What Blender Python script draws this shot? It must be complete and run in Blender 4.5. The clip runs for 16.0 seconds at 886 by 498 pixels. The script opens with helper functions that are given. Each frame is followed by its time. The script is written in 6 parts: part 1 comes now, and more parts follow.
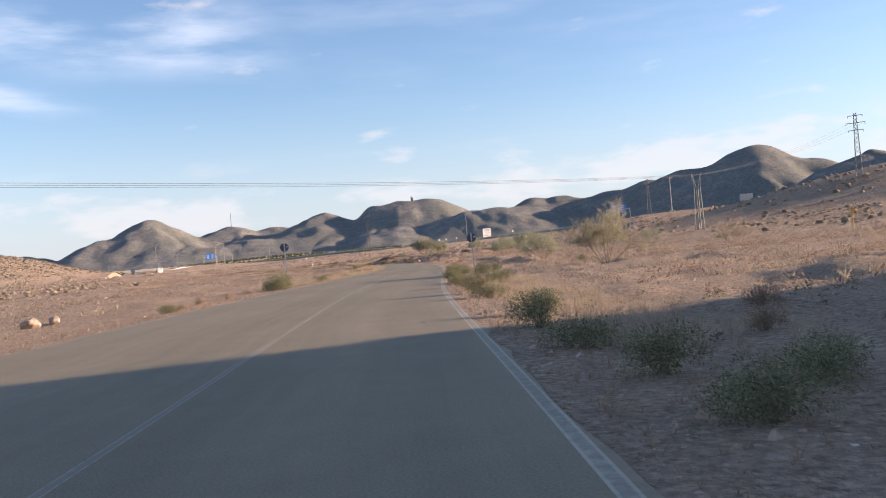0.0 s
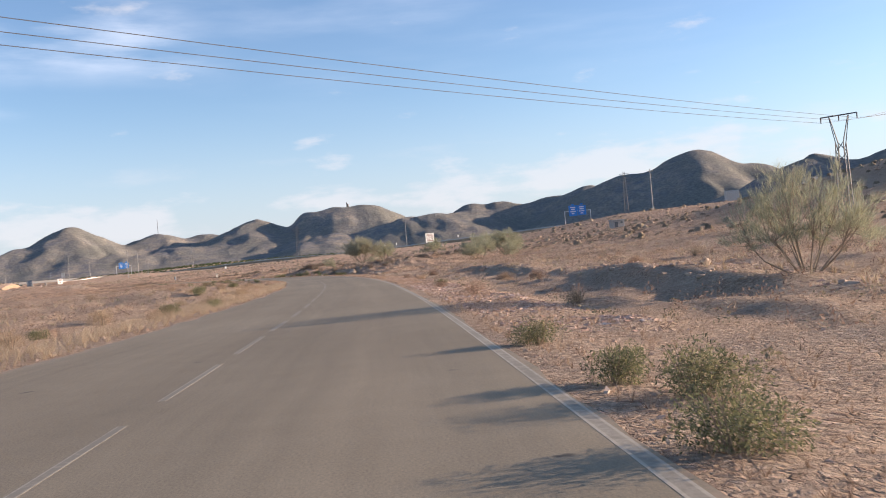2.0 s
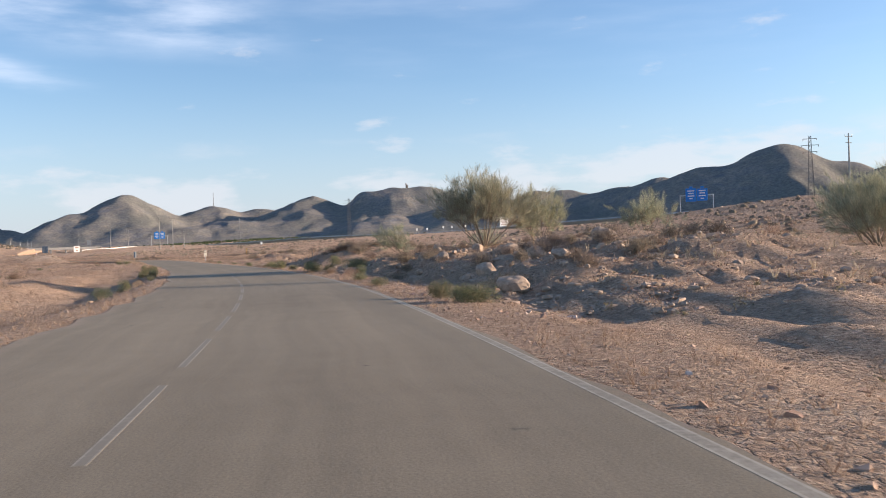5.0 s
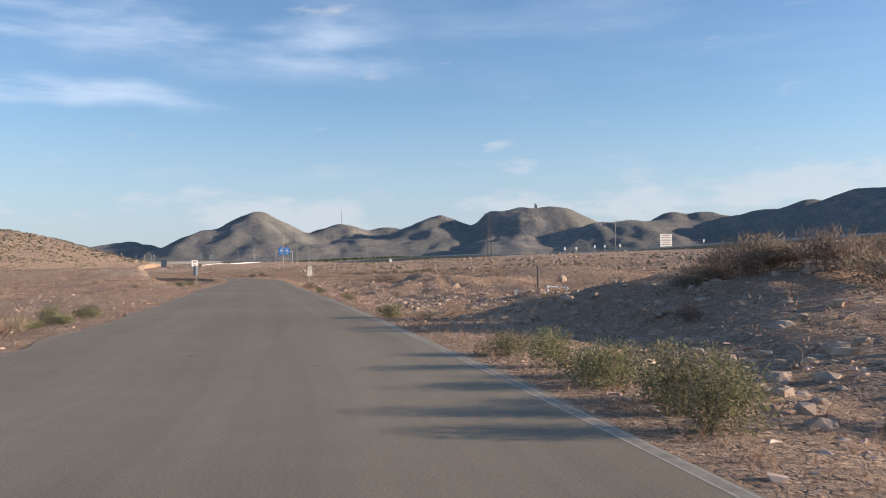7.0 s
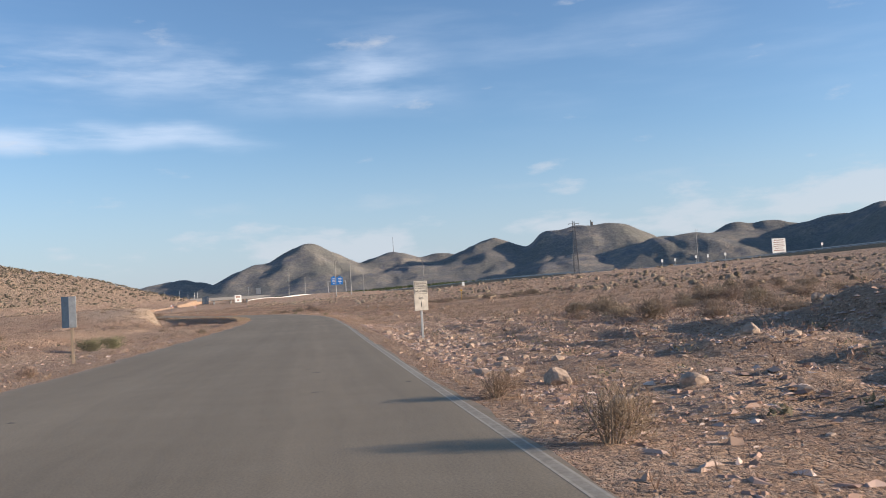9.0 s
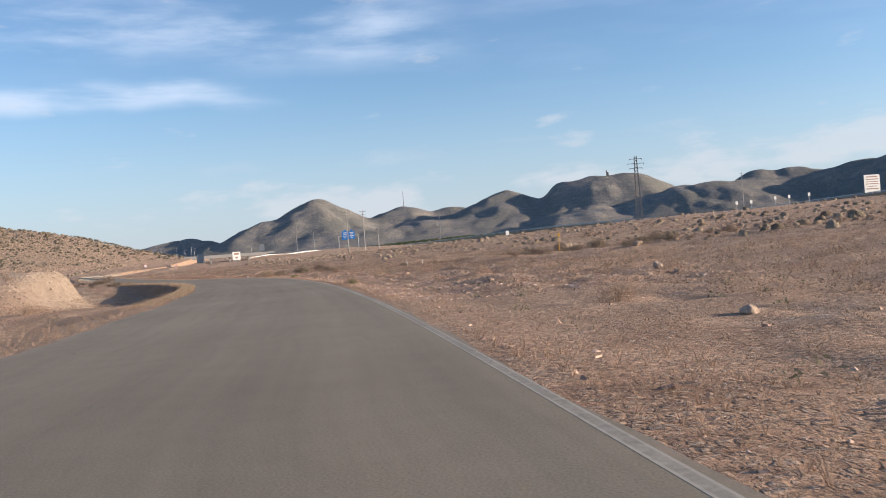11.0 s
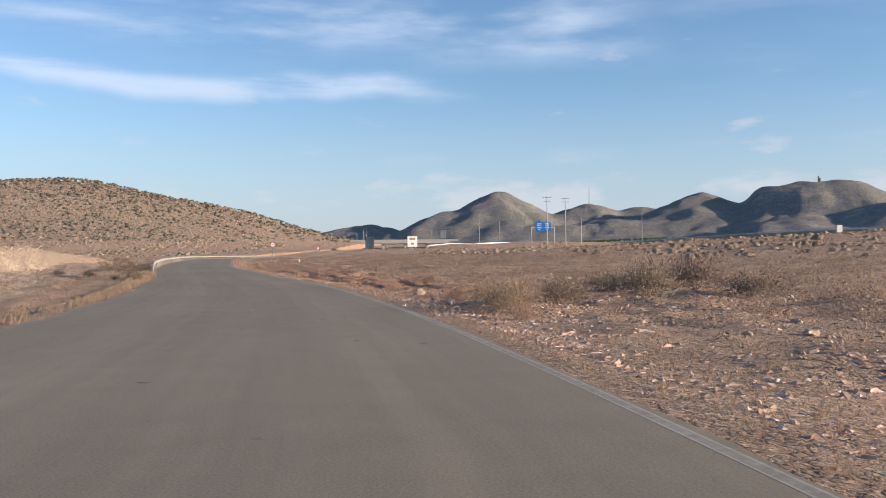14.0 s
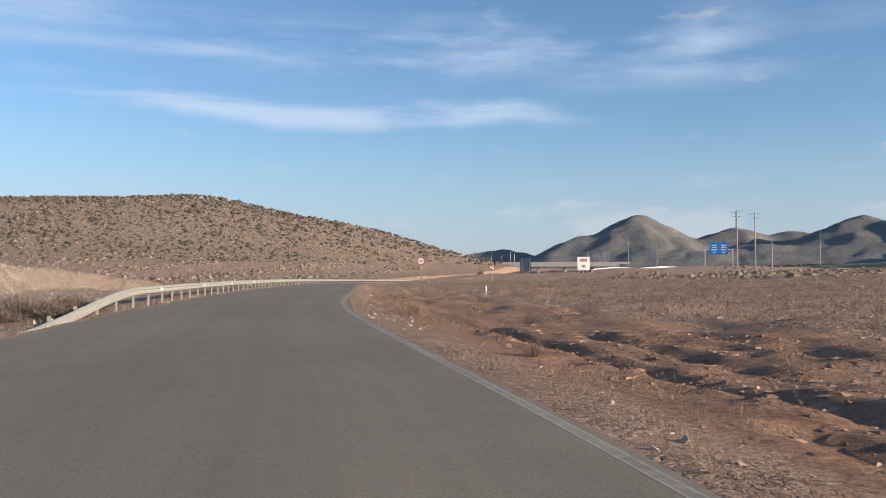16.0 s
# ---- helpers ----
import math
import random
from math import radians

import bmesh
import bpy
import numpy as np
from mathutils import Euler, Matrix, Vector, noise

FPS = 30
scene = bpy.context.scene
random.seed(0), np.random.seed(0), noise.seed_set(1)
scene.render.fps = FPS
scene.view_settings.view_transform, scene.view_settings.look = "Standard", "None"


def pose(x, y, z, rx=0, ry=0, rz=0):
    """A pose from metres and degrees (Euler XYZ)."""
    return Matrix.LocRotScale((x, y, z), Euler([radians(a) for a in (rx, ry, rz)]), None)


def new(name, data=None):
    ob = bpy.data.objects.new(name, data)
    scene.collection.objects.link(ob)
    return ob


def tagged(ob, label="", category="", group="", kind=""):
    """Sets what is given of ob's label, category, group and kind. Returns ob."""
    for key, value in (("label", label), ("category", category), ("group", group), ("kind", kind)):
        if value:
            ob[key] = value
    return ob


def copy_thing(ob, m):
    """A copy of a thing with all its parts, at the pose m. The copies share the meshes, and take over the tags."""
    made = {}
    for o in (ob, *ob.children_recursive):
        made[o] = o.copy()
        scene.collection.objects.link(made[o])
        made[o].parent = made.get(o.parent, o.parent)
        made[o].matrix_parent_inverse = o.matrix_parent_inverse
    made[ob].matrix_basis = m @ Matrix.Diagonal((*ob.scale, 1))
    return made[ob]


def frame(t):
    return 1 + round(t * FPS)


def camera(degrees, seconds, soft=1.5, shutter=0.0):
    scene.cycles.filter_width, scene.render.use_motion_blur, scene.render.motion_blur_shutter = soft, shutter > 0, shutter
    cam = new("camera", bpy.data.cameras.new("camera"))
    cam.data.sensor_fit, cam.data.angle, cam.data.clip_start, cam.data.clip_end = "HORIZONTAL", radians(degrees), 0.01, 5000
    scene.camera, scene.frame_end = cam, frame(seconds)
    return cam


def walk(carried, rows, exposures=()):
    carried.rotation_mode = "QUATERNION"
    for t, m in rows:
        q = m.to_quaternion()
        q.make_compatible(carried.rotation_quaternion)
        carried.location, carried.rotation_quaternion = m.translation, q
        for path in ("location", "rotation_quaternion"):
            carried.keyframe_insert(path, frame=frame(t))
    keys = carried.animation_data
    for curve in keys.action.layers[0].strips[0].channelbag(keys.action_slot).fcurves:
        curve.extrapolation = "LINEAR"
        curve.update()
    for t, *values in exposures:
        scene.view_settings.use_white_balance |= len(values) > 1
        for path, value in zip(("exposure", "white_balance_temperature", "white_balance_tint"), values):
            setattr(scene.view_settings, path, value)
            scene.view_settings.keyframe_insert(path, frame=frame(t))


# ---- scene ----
cam = camera(52.78, 16.0, 1.0, 0.02)
PATH = [
    (0.0, pose(-0.00, 0.00, 1.350, 90.345, 4.556, 0.000)),
    (0.5, pose(-0.89, 17.18, 1.350, 90.187, 4.637, -0.885)),
    (1.0, pose(-1.33, 34.36, 1.350, 90.289, 4.913, -1.847)),
    (1.5, pose(-1.49, 51.52, 1.350, 90.419, 5.210, -2.909)),
    (2.0, pose(-1.60, 68.59, 1.350, 90.493, 4.824, -4.092)),
    (2.5, pose(-1.80, 85.57, 1.350, 89.446, 4.664, -5.247)),
    (3.0, pose(-2.20, 102.45, 1.350, 89.204, 4.306, -6.075)),
    (3.5, pose(-2.93, 119.22, 1.350, 89.098, 3.838, -5.937)),
    (4.0, pose(-4.05, 135.87, 1.350, 89.217, 3.208, -4.673)),
    (4.5, pose(-5.59, 152.37, 1.350, 89.485, 2.504, -2.728)),
    (5.0, pose(-7.60, 168.71, 1.350, 89.830, 1.814, -0.547)),
    (5.5, pose(-10.10, 184.87, 1.350, 90.178, 1.225, 1.425)),
    (6.0, pose(-13.16, 200.82, 1.350, 90.502, 0.717, 4.168)),
    (6.5, pose(-16.94, 216.54, 1.350, 90.888, 0.565, 5.984)),
    (7.0, pose(-21.22, 232.07, 1.350, 91.357, 0.655, 7.382)),
    (7.5, pose(-25.78, 247.46, 1.350, 91.890, 1.041, 8.529)),
    (8.0, pose(-30.59, 262.72, 1.350, 92.627, 1.666, 9.418)),
    (8.5, pose(-35.58, 277.86, 1.350, 93.015, 2.439, 10.222)),
    (9.0, pose(-40.71, 292.92, 1.350, 93.096, 3.359, 10.724)),
    (9.5, pose(-45.86, 307.93, 1.350, 93.142, 3.827, 11.311)),
    (10.0, pose(-51.00, 322.91, 1.350, 92.685, 4.195, 11.562)),
    (10.5, pose(-56.16, 337.85, 1.350, 91.555, 4.343, 11.430)),
    (11.0, pose(-61.40, 352.73, 1.350, 90.251, 4.247, 11.313)),
    (11.5, pose(-66.80, 367.51, 1.350, 89.273, 3.882, 11.604)),
    (12.0, pose(-72.46, 382.15, 1.350, 89.119, 3.222, 12.699)),
    (12.5, pose(-78.43, 396.62, 1.350, 89.543, 2.407, 14.328)),
    (13.0, pose(-84.80, 410.90, 1.350, 89.988, 1.428, 16.769)),
    (13.5, pose(-91.61, 424.94, 1.350, 90.152, 0.763, 19.408)),
    (14.0, pose(-98.99, 438.68, 1.350, 90.499, 0.508, 22.566)),
    (14.5, pose(-106.99, 452.04, 1.350, 90.842, 0.131, 25.319)),
    (15.0, pose(-115.62, 465.01, 1.350, 91.195, -0.241, 27.969)),
    (15.5, pose(-124.84, 477.55, 1.350, 91.913, -0.353, 29.785)),
    (16.0, pose(-134.64, 489.66, 1.350, 92.191, 0.085, 30.914)),
]
walk(cam, PATH, [(0.0, 1.04, 6280, 13), (1.5, 0.99, 6200, 12), (5.5, 0.87, 5960, 8), (8.5, 0.58, 5760, 6), (9.2, 0.66, 5780, 6), (13.0, 0.74, 5900, 8), (16.0, 0.50, 5690, 5)])

# ---------------------------------------------------------------- world, sun
SUN_AZ = math.radians(84.0)      # clockwise from +y
SUN_EL = math.radians(12.0)
CLOUD_WHITE = (4.9, 5.1, 5.7)
CLOUD_LOW = (4.75, 4.45, 4.4)
CLOUD_HAZE = (3.35, 3.55, 4.2)
world = bpy.data.worlds.new("world")
scene.world = world
world.use_nodes = True
wn, wl = world.node_tree.nodes, world.node_tree.links
wn.clear()
w_out = wn.new("ShaderNodeOutputWorld")
w_bg = wn.new("ShaderNodeBackground")
w_bg.inputs["Strength"].default_value = 0.105
sky = wn.new("ShaderNodeTexSky")
sky.sky_type = "NISHITA"
sky.sun_disc = False
sky.sun_elevation = math.radians(12.0)
sky.sun_rotation = SUN_AZ
sky.altitude = 200.0
sky.air_density = 1.0
sky.dust_density = 0.6
sky.ozone_density = 1.5

def w_math(op, a, b=None, c=None):
    m = wn.new("ShaderNodeMath")
    m.operation = op
    for k, v in enumerate((a, b, c)):
        if v is None:
            continue
        if isinstance(v, (int, float)):
            m.inputs[k].default_value = v
        else:
            wl.new(v, m.inputs[k])
    return m.outputs[0]


def w_noise(x, y, z, scale, detail=6.0, rough=0.6):
    c = wn.new("ShaderNodeCombineXYZ")
    for k, v in enumerate((x, y, z)):
        if isinstance(v, (int, float)):
            c.inputs[k].default_value = v
        else:
            wl.new(v, c.inputs[k])
    t = wn.new("ShaderNodeTexNoise")
    t.inputs["Scale"].default_value, t.inputs["Detail"].default_value, t.inputs["Roughness"].default_value = scale, detail, rough
    wl.new(c.outputs[0], t.inputs["Vector"])
    return t.outputs["Fac"]


def w_smooth(v, lo, hi):
    m = wn.new("ShaderNodeMapRange")
    m.interpolation_type = "SMOOTHSTEP"
    wl.new(v, m.inputs["Value"])
    m.inputs["From Min"].default_value, m.inputs["From Max"].default_value = lo, hi
    return m.outputs["Result"]


def w_bell(v, centre, width):
    """One at the centre, nothing past the width."""
    return w_smooth(w_math("ABSOLUTE", w_math("SUBTRACT", v, centre)), width, width * 0.15)


# clouds: two thin streaks of cirrus and a low bank of small cumulus
w_sep = wn.new("ShaderNodeSeparateXYZ")
wl.new(wn.new("ShaderNodeTexCoord").outputs["Generated"], w_sep.inputs[0])
cx, cy, cz = w_sep.outputs
az = w_math("ARCTAN2", cx, cy)
warp = w_math("MULTIPLY", w_math("SUBTRACT", w_noise(cx, cy, 0.0, 3.0, 4.0), 0.5), 0.07)
sway = w_math("MULTIPLY_ADD", cx, -0.035, warp)
streak_a = w_math("MULTIPLY", w_bell(w_math("SUBTRACT", cz, sway), 0.234, 0.050), w_smooth(w_noise(w_math("MULTIPLY", cx, 2.4), cy, w_math("MULTIPLY", cz, 12.0), 2.0, 8.0, 0.56), 0.34, 0.70))
streak_a = w_math("MULTIPLY", streak_a, w_smooth(cx, -0.12, -0.24))
streak_b = w_math("MULTIPLY", w_bell(w_math("SUBTRACT", cz, sway), 0.166, 0.020), w_smooth(w_noise(w_math("MULTIPLY", cx, 2.0), 3.0, w_math("MULTIPLY", cz, 13.0), 2.0, 7.0, 0.58), 0.36, 0.62))
streak_b = w_math("MULTIPLY", streak_b, w_smooth(cx, -0.32, -0.46))
veil = w_math("MULTIPLY", w_bell(cz, 0.30, 0.16), w_smooth(w_noise(w_math("MULTIPLY", cx, 1.4), 7.0, w_math("MULTIPLY", cz, 9.0), 2.5, 7.0, 0.52), 0.46, 0.90))
bank = w_math("MAXIMUM", w_bell(az, -0.31, 0.17), w_bell(az, 0.20, 0.34))
bank = w_math("MULTIPLY_ADD", bank, 0.60, 0.40)
puff = w_math("MULTIPLY", bank, w_bell(w_math("MULTIPLY_ADD", az, -0.035, cz), 0.074, 0.038))
low = w_math("MULTIPLY_ADD", puff, 0.26, w_noise(w_math("MULTIPLY", az, 9.0), 1.0, w_math("MULTIPLY", cz, 30.0), 1.0, 7.0, 0.55))
low = w_math("MULTIPLY", w_smooth(low, 0.60, 0.76), w_smooth(cz, 0.025, 0.050))
high_puff = w_math("MULTIPLY_ADD", w_bell(cz, 0.112, 0.02), 0.16, w_noise(w_math("MULTIPLY", az, 7.0), 5.0, w_math("MULTIPLY", cz, 26.0), 1.0, 6.0, 0.55))
high_puff = w_smooth(high_puff, 0.64, 0.92)
haze = w_smooth(cz, 0.20, -0.02)


def w_mix(fac, a, colour):
    m = wn.new("ShaderNodeMix")
    m.data_type = "RGBA"
    wl.new(fac, m.inputs["Factor"])
    wl.new(a, m.inputs["A"])
    m.inputs["B"].default_value = (*colour, 1.0)
    return m.outputs["Result"]


tint = wn.new("ShaderNodeMix")
tint.data_type, tint.blend_type = "RGBA", "MULTIPLY"
tint.inputs["Factor"].default_value = 1.0
tint.inputs["B"].default_value = (0.925, 0.955, 1.085, 1.0)
wl.new(sky.outputs[0], tint.inputs["A"])
w_col = w_mix(w_math("MULTIPLY", haze, 0.75), tint.outputs["Result"], CLOUD_HAZE)
w_col = w_mix(w_math("MULTIPLY", veil, 0.35), w_col, CLOUD_WHITE)
w_col = w_mix(w_math("MULTIPLY", streak_a, 0.66), w_col, CLOUD_WHITE)
w_col = w_mix(w_math("MULTIPLY", streak_b, 0.66), w_col, CLOUD_WHITE)
w_col = w_mix(w_math("MULTIPLY", high_puff, 0.25), w_col, CLOUD_LOW)
w_col = w_mix(w_math("MULTIPLY", low, 0.52), w_col, CLOUD_LOW)
wl.new(w_col, w_bg.inputs["Color"])
wl.new(w_bg.outputs[0], w_out.inputs["Surface"])

sun_data = bpy.data.lights.new("sun", "SUN")
sun_data.energy = 5.0
sun_data.angle = math.radians(0.55)
sun_data.color = (1.0, 0.76, 0.55)
sun = new("sun", sun_data)
sun_dir = Vector((math.sin(SUN_AZ) * math.cos(SUN_EL), math.cos(SUN_AZ) * math.cos(SUN_EL), math.sin(SUN_EL)))
sun.rotation_mode = "QUATERNION"
sun.rotation_quaternion = sun_dir.to_track_quat("Z", "Y")


# ---------------------------------------------------------------- materials
def nodes_of(name):
    m = bpy.data.materials.new(name)
    m.use_nodes = True
    nt = m.node_tree
    return m, nt.nodes, nt.links, nt.nodes["Principled BSDF"]


def noise_node(n, l, scale, detail=6.0, rough=0.6, coord=None, dist=0.0):
    t = n.new("ShaderNodeTexNoise")
    t.inputs["Scale"].default_value = scale
    t.inputs["Detail"].default_value = detail
    t.inputs["Roughness"].default_value = rough
    t.inputs["Distortion"].default_value = dist
    if coord is not None:
        l.new(coord, t.inputs["Vector"])
    return t


def ramp_node(n, l, src, stops):
    r = n.new("ShaderNodeValToRGB")
    els = r.color_ramp.elements
    while len(els) < len(stops):
        els.new(0.5)
    for e, (p, c) in zip(els, stops):
        e.position = p
        e.color = (*c, 1.0) if len(c) == 3 else c
    l.new(src, r.inputs["Fac"])
    return r


def mix_node(n, l, fac, a, b, mode="MIX"):
    m = n.new("ShaderNodeMix")
    m.data_type = "RGBA"
    m.blend_type = mode
    for sock, v in ((m.inputs["Factor"], fac), (m.inputs["A"], a), (m.inputs["B"], b)):
        if isinstance(v, (int, float)):
            sock.default_value = v
        elif isinstance(v, tuple):
            sock.default_value = (*v, 1.0)
        else:
            l.new(v, sock)
    return m.outputs["Result"]


def bump_node(n, l, height, bsdf, strength=0.4, distance=0.05):
    b = n.new("ShaderNodeBump")
    b.inputs["Strength"].default_value = strength
    b.inputs["Distance"].default_value = distance
    l.new(height, b.inputs["Height"])
    l.new(b.outputs["Normal"], bsdf.inputs["Normal"])


def world_coord(n):
    return n.new("ShaderNodeNewGeometry").outputs["Position"]


def mat_plain(name, colour, rough=0.6, metal=0.0, scale=6.0, amount=0.25, bump=0.1):
    """A painted, metal or mineral surface with grime at two scales."""
    m, n, l, b = nodes_of(name)
    c = n.new("ShaderNodeTexCoord").outputs["Object"]
    fine = noise_node(n, l, scale * 8, 4, 0.6, c)
    coarse = noise_node(n, l, scale, 4, 0.6, c)
    dark = tuple(v * (1 - amount) for v in colour)
    light = tuple(min(1.0, v * (1 + amount * 0.5)) for v in colour)
    r = ramp_node(n, l, coarse.outputs["Fac"], [(0.3, dark), (0.7, light)])
    col = mix_node(n, l, 0.25, r.outputs["Color"], fine.outputs["Fac"], "SOFT_LIGHT")
    l.new(col, b.inputs["Base Color"])
    b.inputs["Roughness"].default_value = rough
    b.inputs["Metallic"].default_value = metal
    if bump:
        bump_node(n, l, fine.outputs["Fac"], b, bump, 0.004)
    return m


def mat_leaves(name, stops, rough=0.75, trans=0.35):
    """Foliage whose leaves or blades differ one by one."""
    m, n, l, b = nodes_of(name)
    g = n.new("ShaderNodeNewGeometry")
    o = n.new("ShaderNodeObjectInfo")
    r = ramp_node(n, l, g.outputs["Random Per Island"], stops)
    big = noise_node(n, l, 0.35, 3, 0.5, g.outputs["Position"])
    h = n.new("ShaderNodeHueSaturation")
    add = n.new("ShaderNodeMath")
    add.operation = "MULTIPLY_ADD"
    l.new(big.outputs["Fac"], add.inputs[0])
    add.inputs[1].default_value = 0.7
    add.inputs[2].default_value = 0.62
    l.new(add.outputs[0], h.inputs["Value"])
    hue = n.new("ShaderNodeMath")
    hue.operation = "MULTIPLY_ADD"
    l.new(o.outputs["Random"], hue.inputs[0])
    hue.inputs[1].default_value = 0.03
    hue.inputs[2].default_value = 0.485
    l.new(hue.outputs[0], h.inputs["Hue"])
    l.new(r.outputs["Color"], h.inputs["Color"])
    l.new(h.outputs["Color"], b.inputs["Base Color"])
    b.inputs["Roughness"].default_value = rough
    b.inputs["Specular IOR Level"].default_value = 0.2
    if trans:
        through_light = n.new("ShaderNodeBsdfTranslucent")
        l.new(h.outputs["Color"], through_light.inputs["Color"])
        both = n.new("ShaderNodeMixShader")
        both.inputs[0].default_value = trans
        l.new(b.outputs[0], both.inputs[1])
        l.new(through_light.outputs[0], both.inputs[2])
        l.new(both.outputs[0], n["Material Output"].inputs["Surface"])
    return m


def mat_ground():
    """Dry stony soil: pinkish ochre earth, pale lime crust, dry patches, two sizes of pebbles; bare orange and pale sandy soil where it was dug; olive growth on the hill."""
    m, n, l, b = nodes_of("dry_soil")
    c = world_coord(n)
    huge = noise_node(n, l, 0.03, 5, 0.6, c)
    mid = noise_node(n, l, 0.30, 8, 0.72, c, 0.5)
    lump = noise_node(n, l, 1.7, 7, 0.74, c, 0.6)
    fine = noise_node(n, l, 9.0, 7, 0.75, c)
    base = ramp_node(n, l, mid.outputs["Fac"], [(0.30, (0.34, 0.212, 0.140)), (0.44, (0.53, 0.338, 0.222)), (0.58, (0.67, 0.448, 0.305)), (0.72, (0.78, 0.60, 0.45))])
    dry = ramp_node(n, l, huge.outputs["Fac"], [(0.42, (0.0, 0.0, 0.0)), (0.64, (0.6, 0.6, 0.6))])
    col = mix_node(n, l, dry.outputs["Color"], base.outputs["Color"], (0.56, 0.415, 0.295))
    dug = n.new("ShaderNodeAttribute")
    dug.attribute_name = "dug"
    dig = n.new("ShaderNodeSeparateXYZ")
    l.new(dug.outputs["Vector"], dig.inputs[0])
    orange = ramp_node(n, l, lump.outputs["Fac"], [(0.3, (0.36, 0.205, 0.125)), (0.7, (0.50, 0.31, 0.195))])
    col = mix_node(n, l, dig.outputs["X"], col, orange.outputs["Color"])
    sand = ramp_node(n, l, lump.outputs["Fac"], [(0.3, (0.60, 0.455, 0.32)), (0.7, (0.80, 0.655, 0.50))])
    col = mix_node(n, l, dig.outputs["Y"], col, sand.outputs["Color"])
    olive = ramp_node(n, l, lump.outputs["Fac"], [(0.3, (0.22, 0.178, 0.128)), (0.7, (0.40, 0.318, 0.236))])
    col = mix_node(n, l, dig.outputs["Z"], col, olive.outputs["Color"])
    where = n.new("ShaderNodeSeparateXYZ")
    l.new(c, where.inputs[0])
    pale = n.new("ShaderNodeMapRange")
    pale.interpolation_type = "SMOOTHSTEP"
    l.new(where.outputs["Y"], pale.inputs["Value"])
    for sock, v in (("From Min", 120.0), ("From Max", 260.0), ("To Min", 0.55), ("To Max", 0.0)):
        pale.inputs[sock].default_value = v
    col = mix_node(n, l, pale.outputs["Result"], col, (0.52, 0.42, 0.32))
    relief = lump.outputs["Fac"]
    for scale, lo, hi, high in ((7.0, 0.34, 0.50, 0.65), (17.0, 0.28, 0.46, 0.38)):
        wob = noise_node(n, l, scale * 0.9, 2, 0.5, c)
        bent = mix_node(n, l, 1.2 / scale, c, wob.outputs["Color"], "ADD")
        cell, gap = n.new("ShaderNodeTexVoronoi"), n.new("ShaderNodeTexVoronoi")
        gap.feature = "DISTANCE_TO_EDGE"
        for v in (cell, gap):
            v.inputs["Scale"].default_value = scale
            l.new(bent, v.inputs["Vector"])
        one = n.new("ShaderNodeSeparateXYZ")
        l.new(cell.outputs["Color"], one.inputs[0])
        body = ramp_node(n, l, gap.outputs["Distance"], [(0.03, (0, 0, 0)), (0.16, (1, 1, 1))])
        rise = ramp_node(n, l, one.outputs["X"], [(0.25, (0.0, 0.0, 0.0)), (0.95, (1, 1, 1))])
        spread = ramp_node(n, l, noise_node(n, l, 0.45, 5, 0.65, c).outputs["Fac"], [(lo, (0, 0, 0)), (hi, (1, 1, 1))])
        lie = mix_node(n, l, 1.0, mix_node(n, l, 1.0, body.outputs["Color"], rise.outputs["Color"], "MULTIPLY"), spread.outputs["Color"], "MULTIPLY")
        lie = mix_node(n, l, dig.outputs["X"], lie, (0.0, 0.0, 0.0))
        tone = ramp_node(n, l, one.outputs["Y"], [(0.0, (0.36, 0.240, 0.165)), (0.5, (0.56, 0.395, 0.280)), (1.0, (0.74, 0.585, 0.45))])
        col = mix_node(n, l, lie, col, tone.outputs["Color"])
        relief = mix_node(n, l, high, relief, lie, "ADD")
    shade = ramp_node(n, l, fine.outputs["Fac"], [(0.30, (0.42, 0.41, 0.40)), (0.66, (1.36, 1.35, 1.33))])
    col = mix_node(n, l, 0.85, col, shade.outputs["Color"], "MULTIPLY")
    l.new(col, b.inputs["Base Color"])
    b.inputs["Roughness"].default_value = 0.95
    b.inputs["Specular IOR Level"].default_value = 0.15
    h2 = mix_node(n, l, 0.30, relief, fine.outputs["Fac"], "ADD")
    bump_node(n, l, h2, b, 1.0, 0.26)
    return m


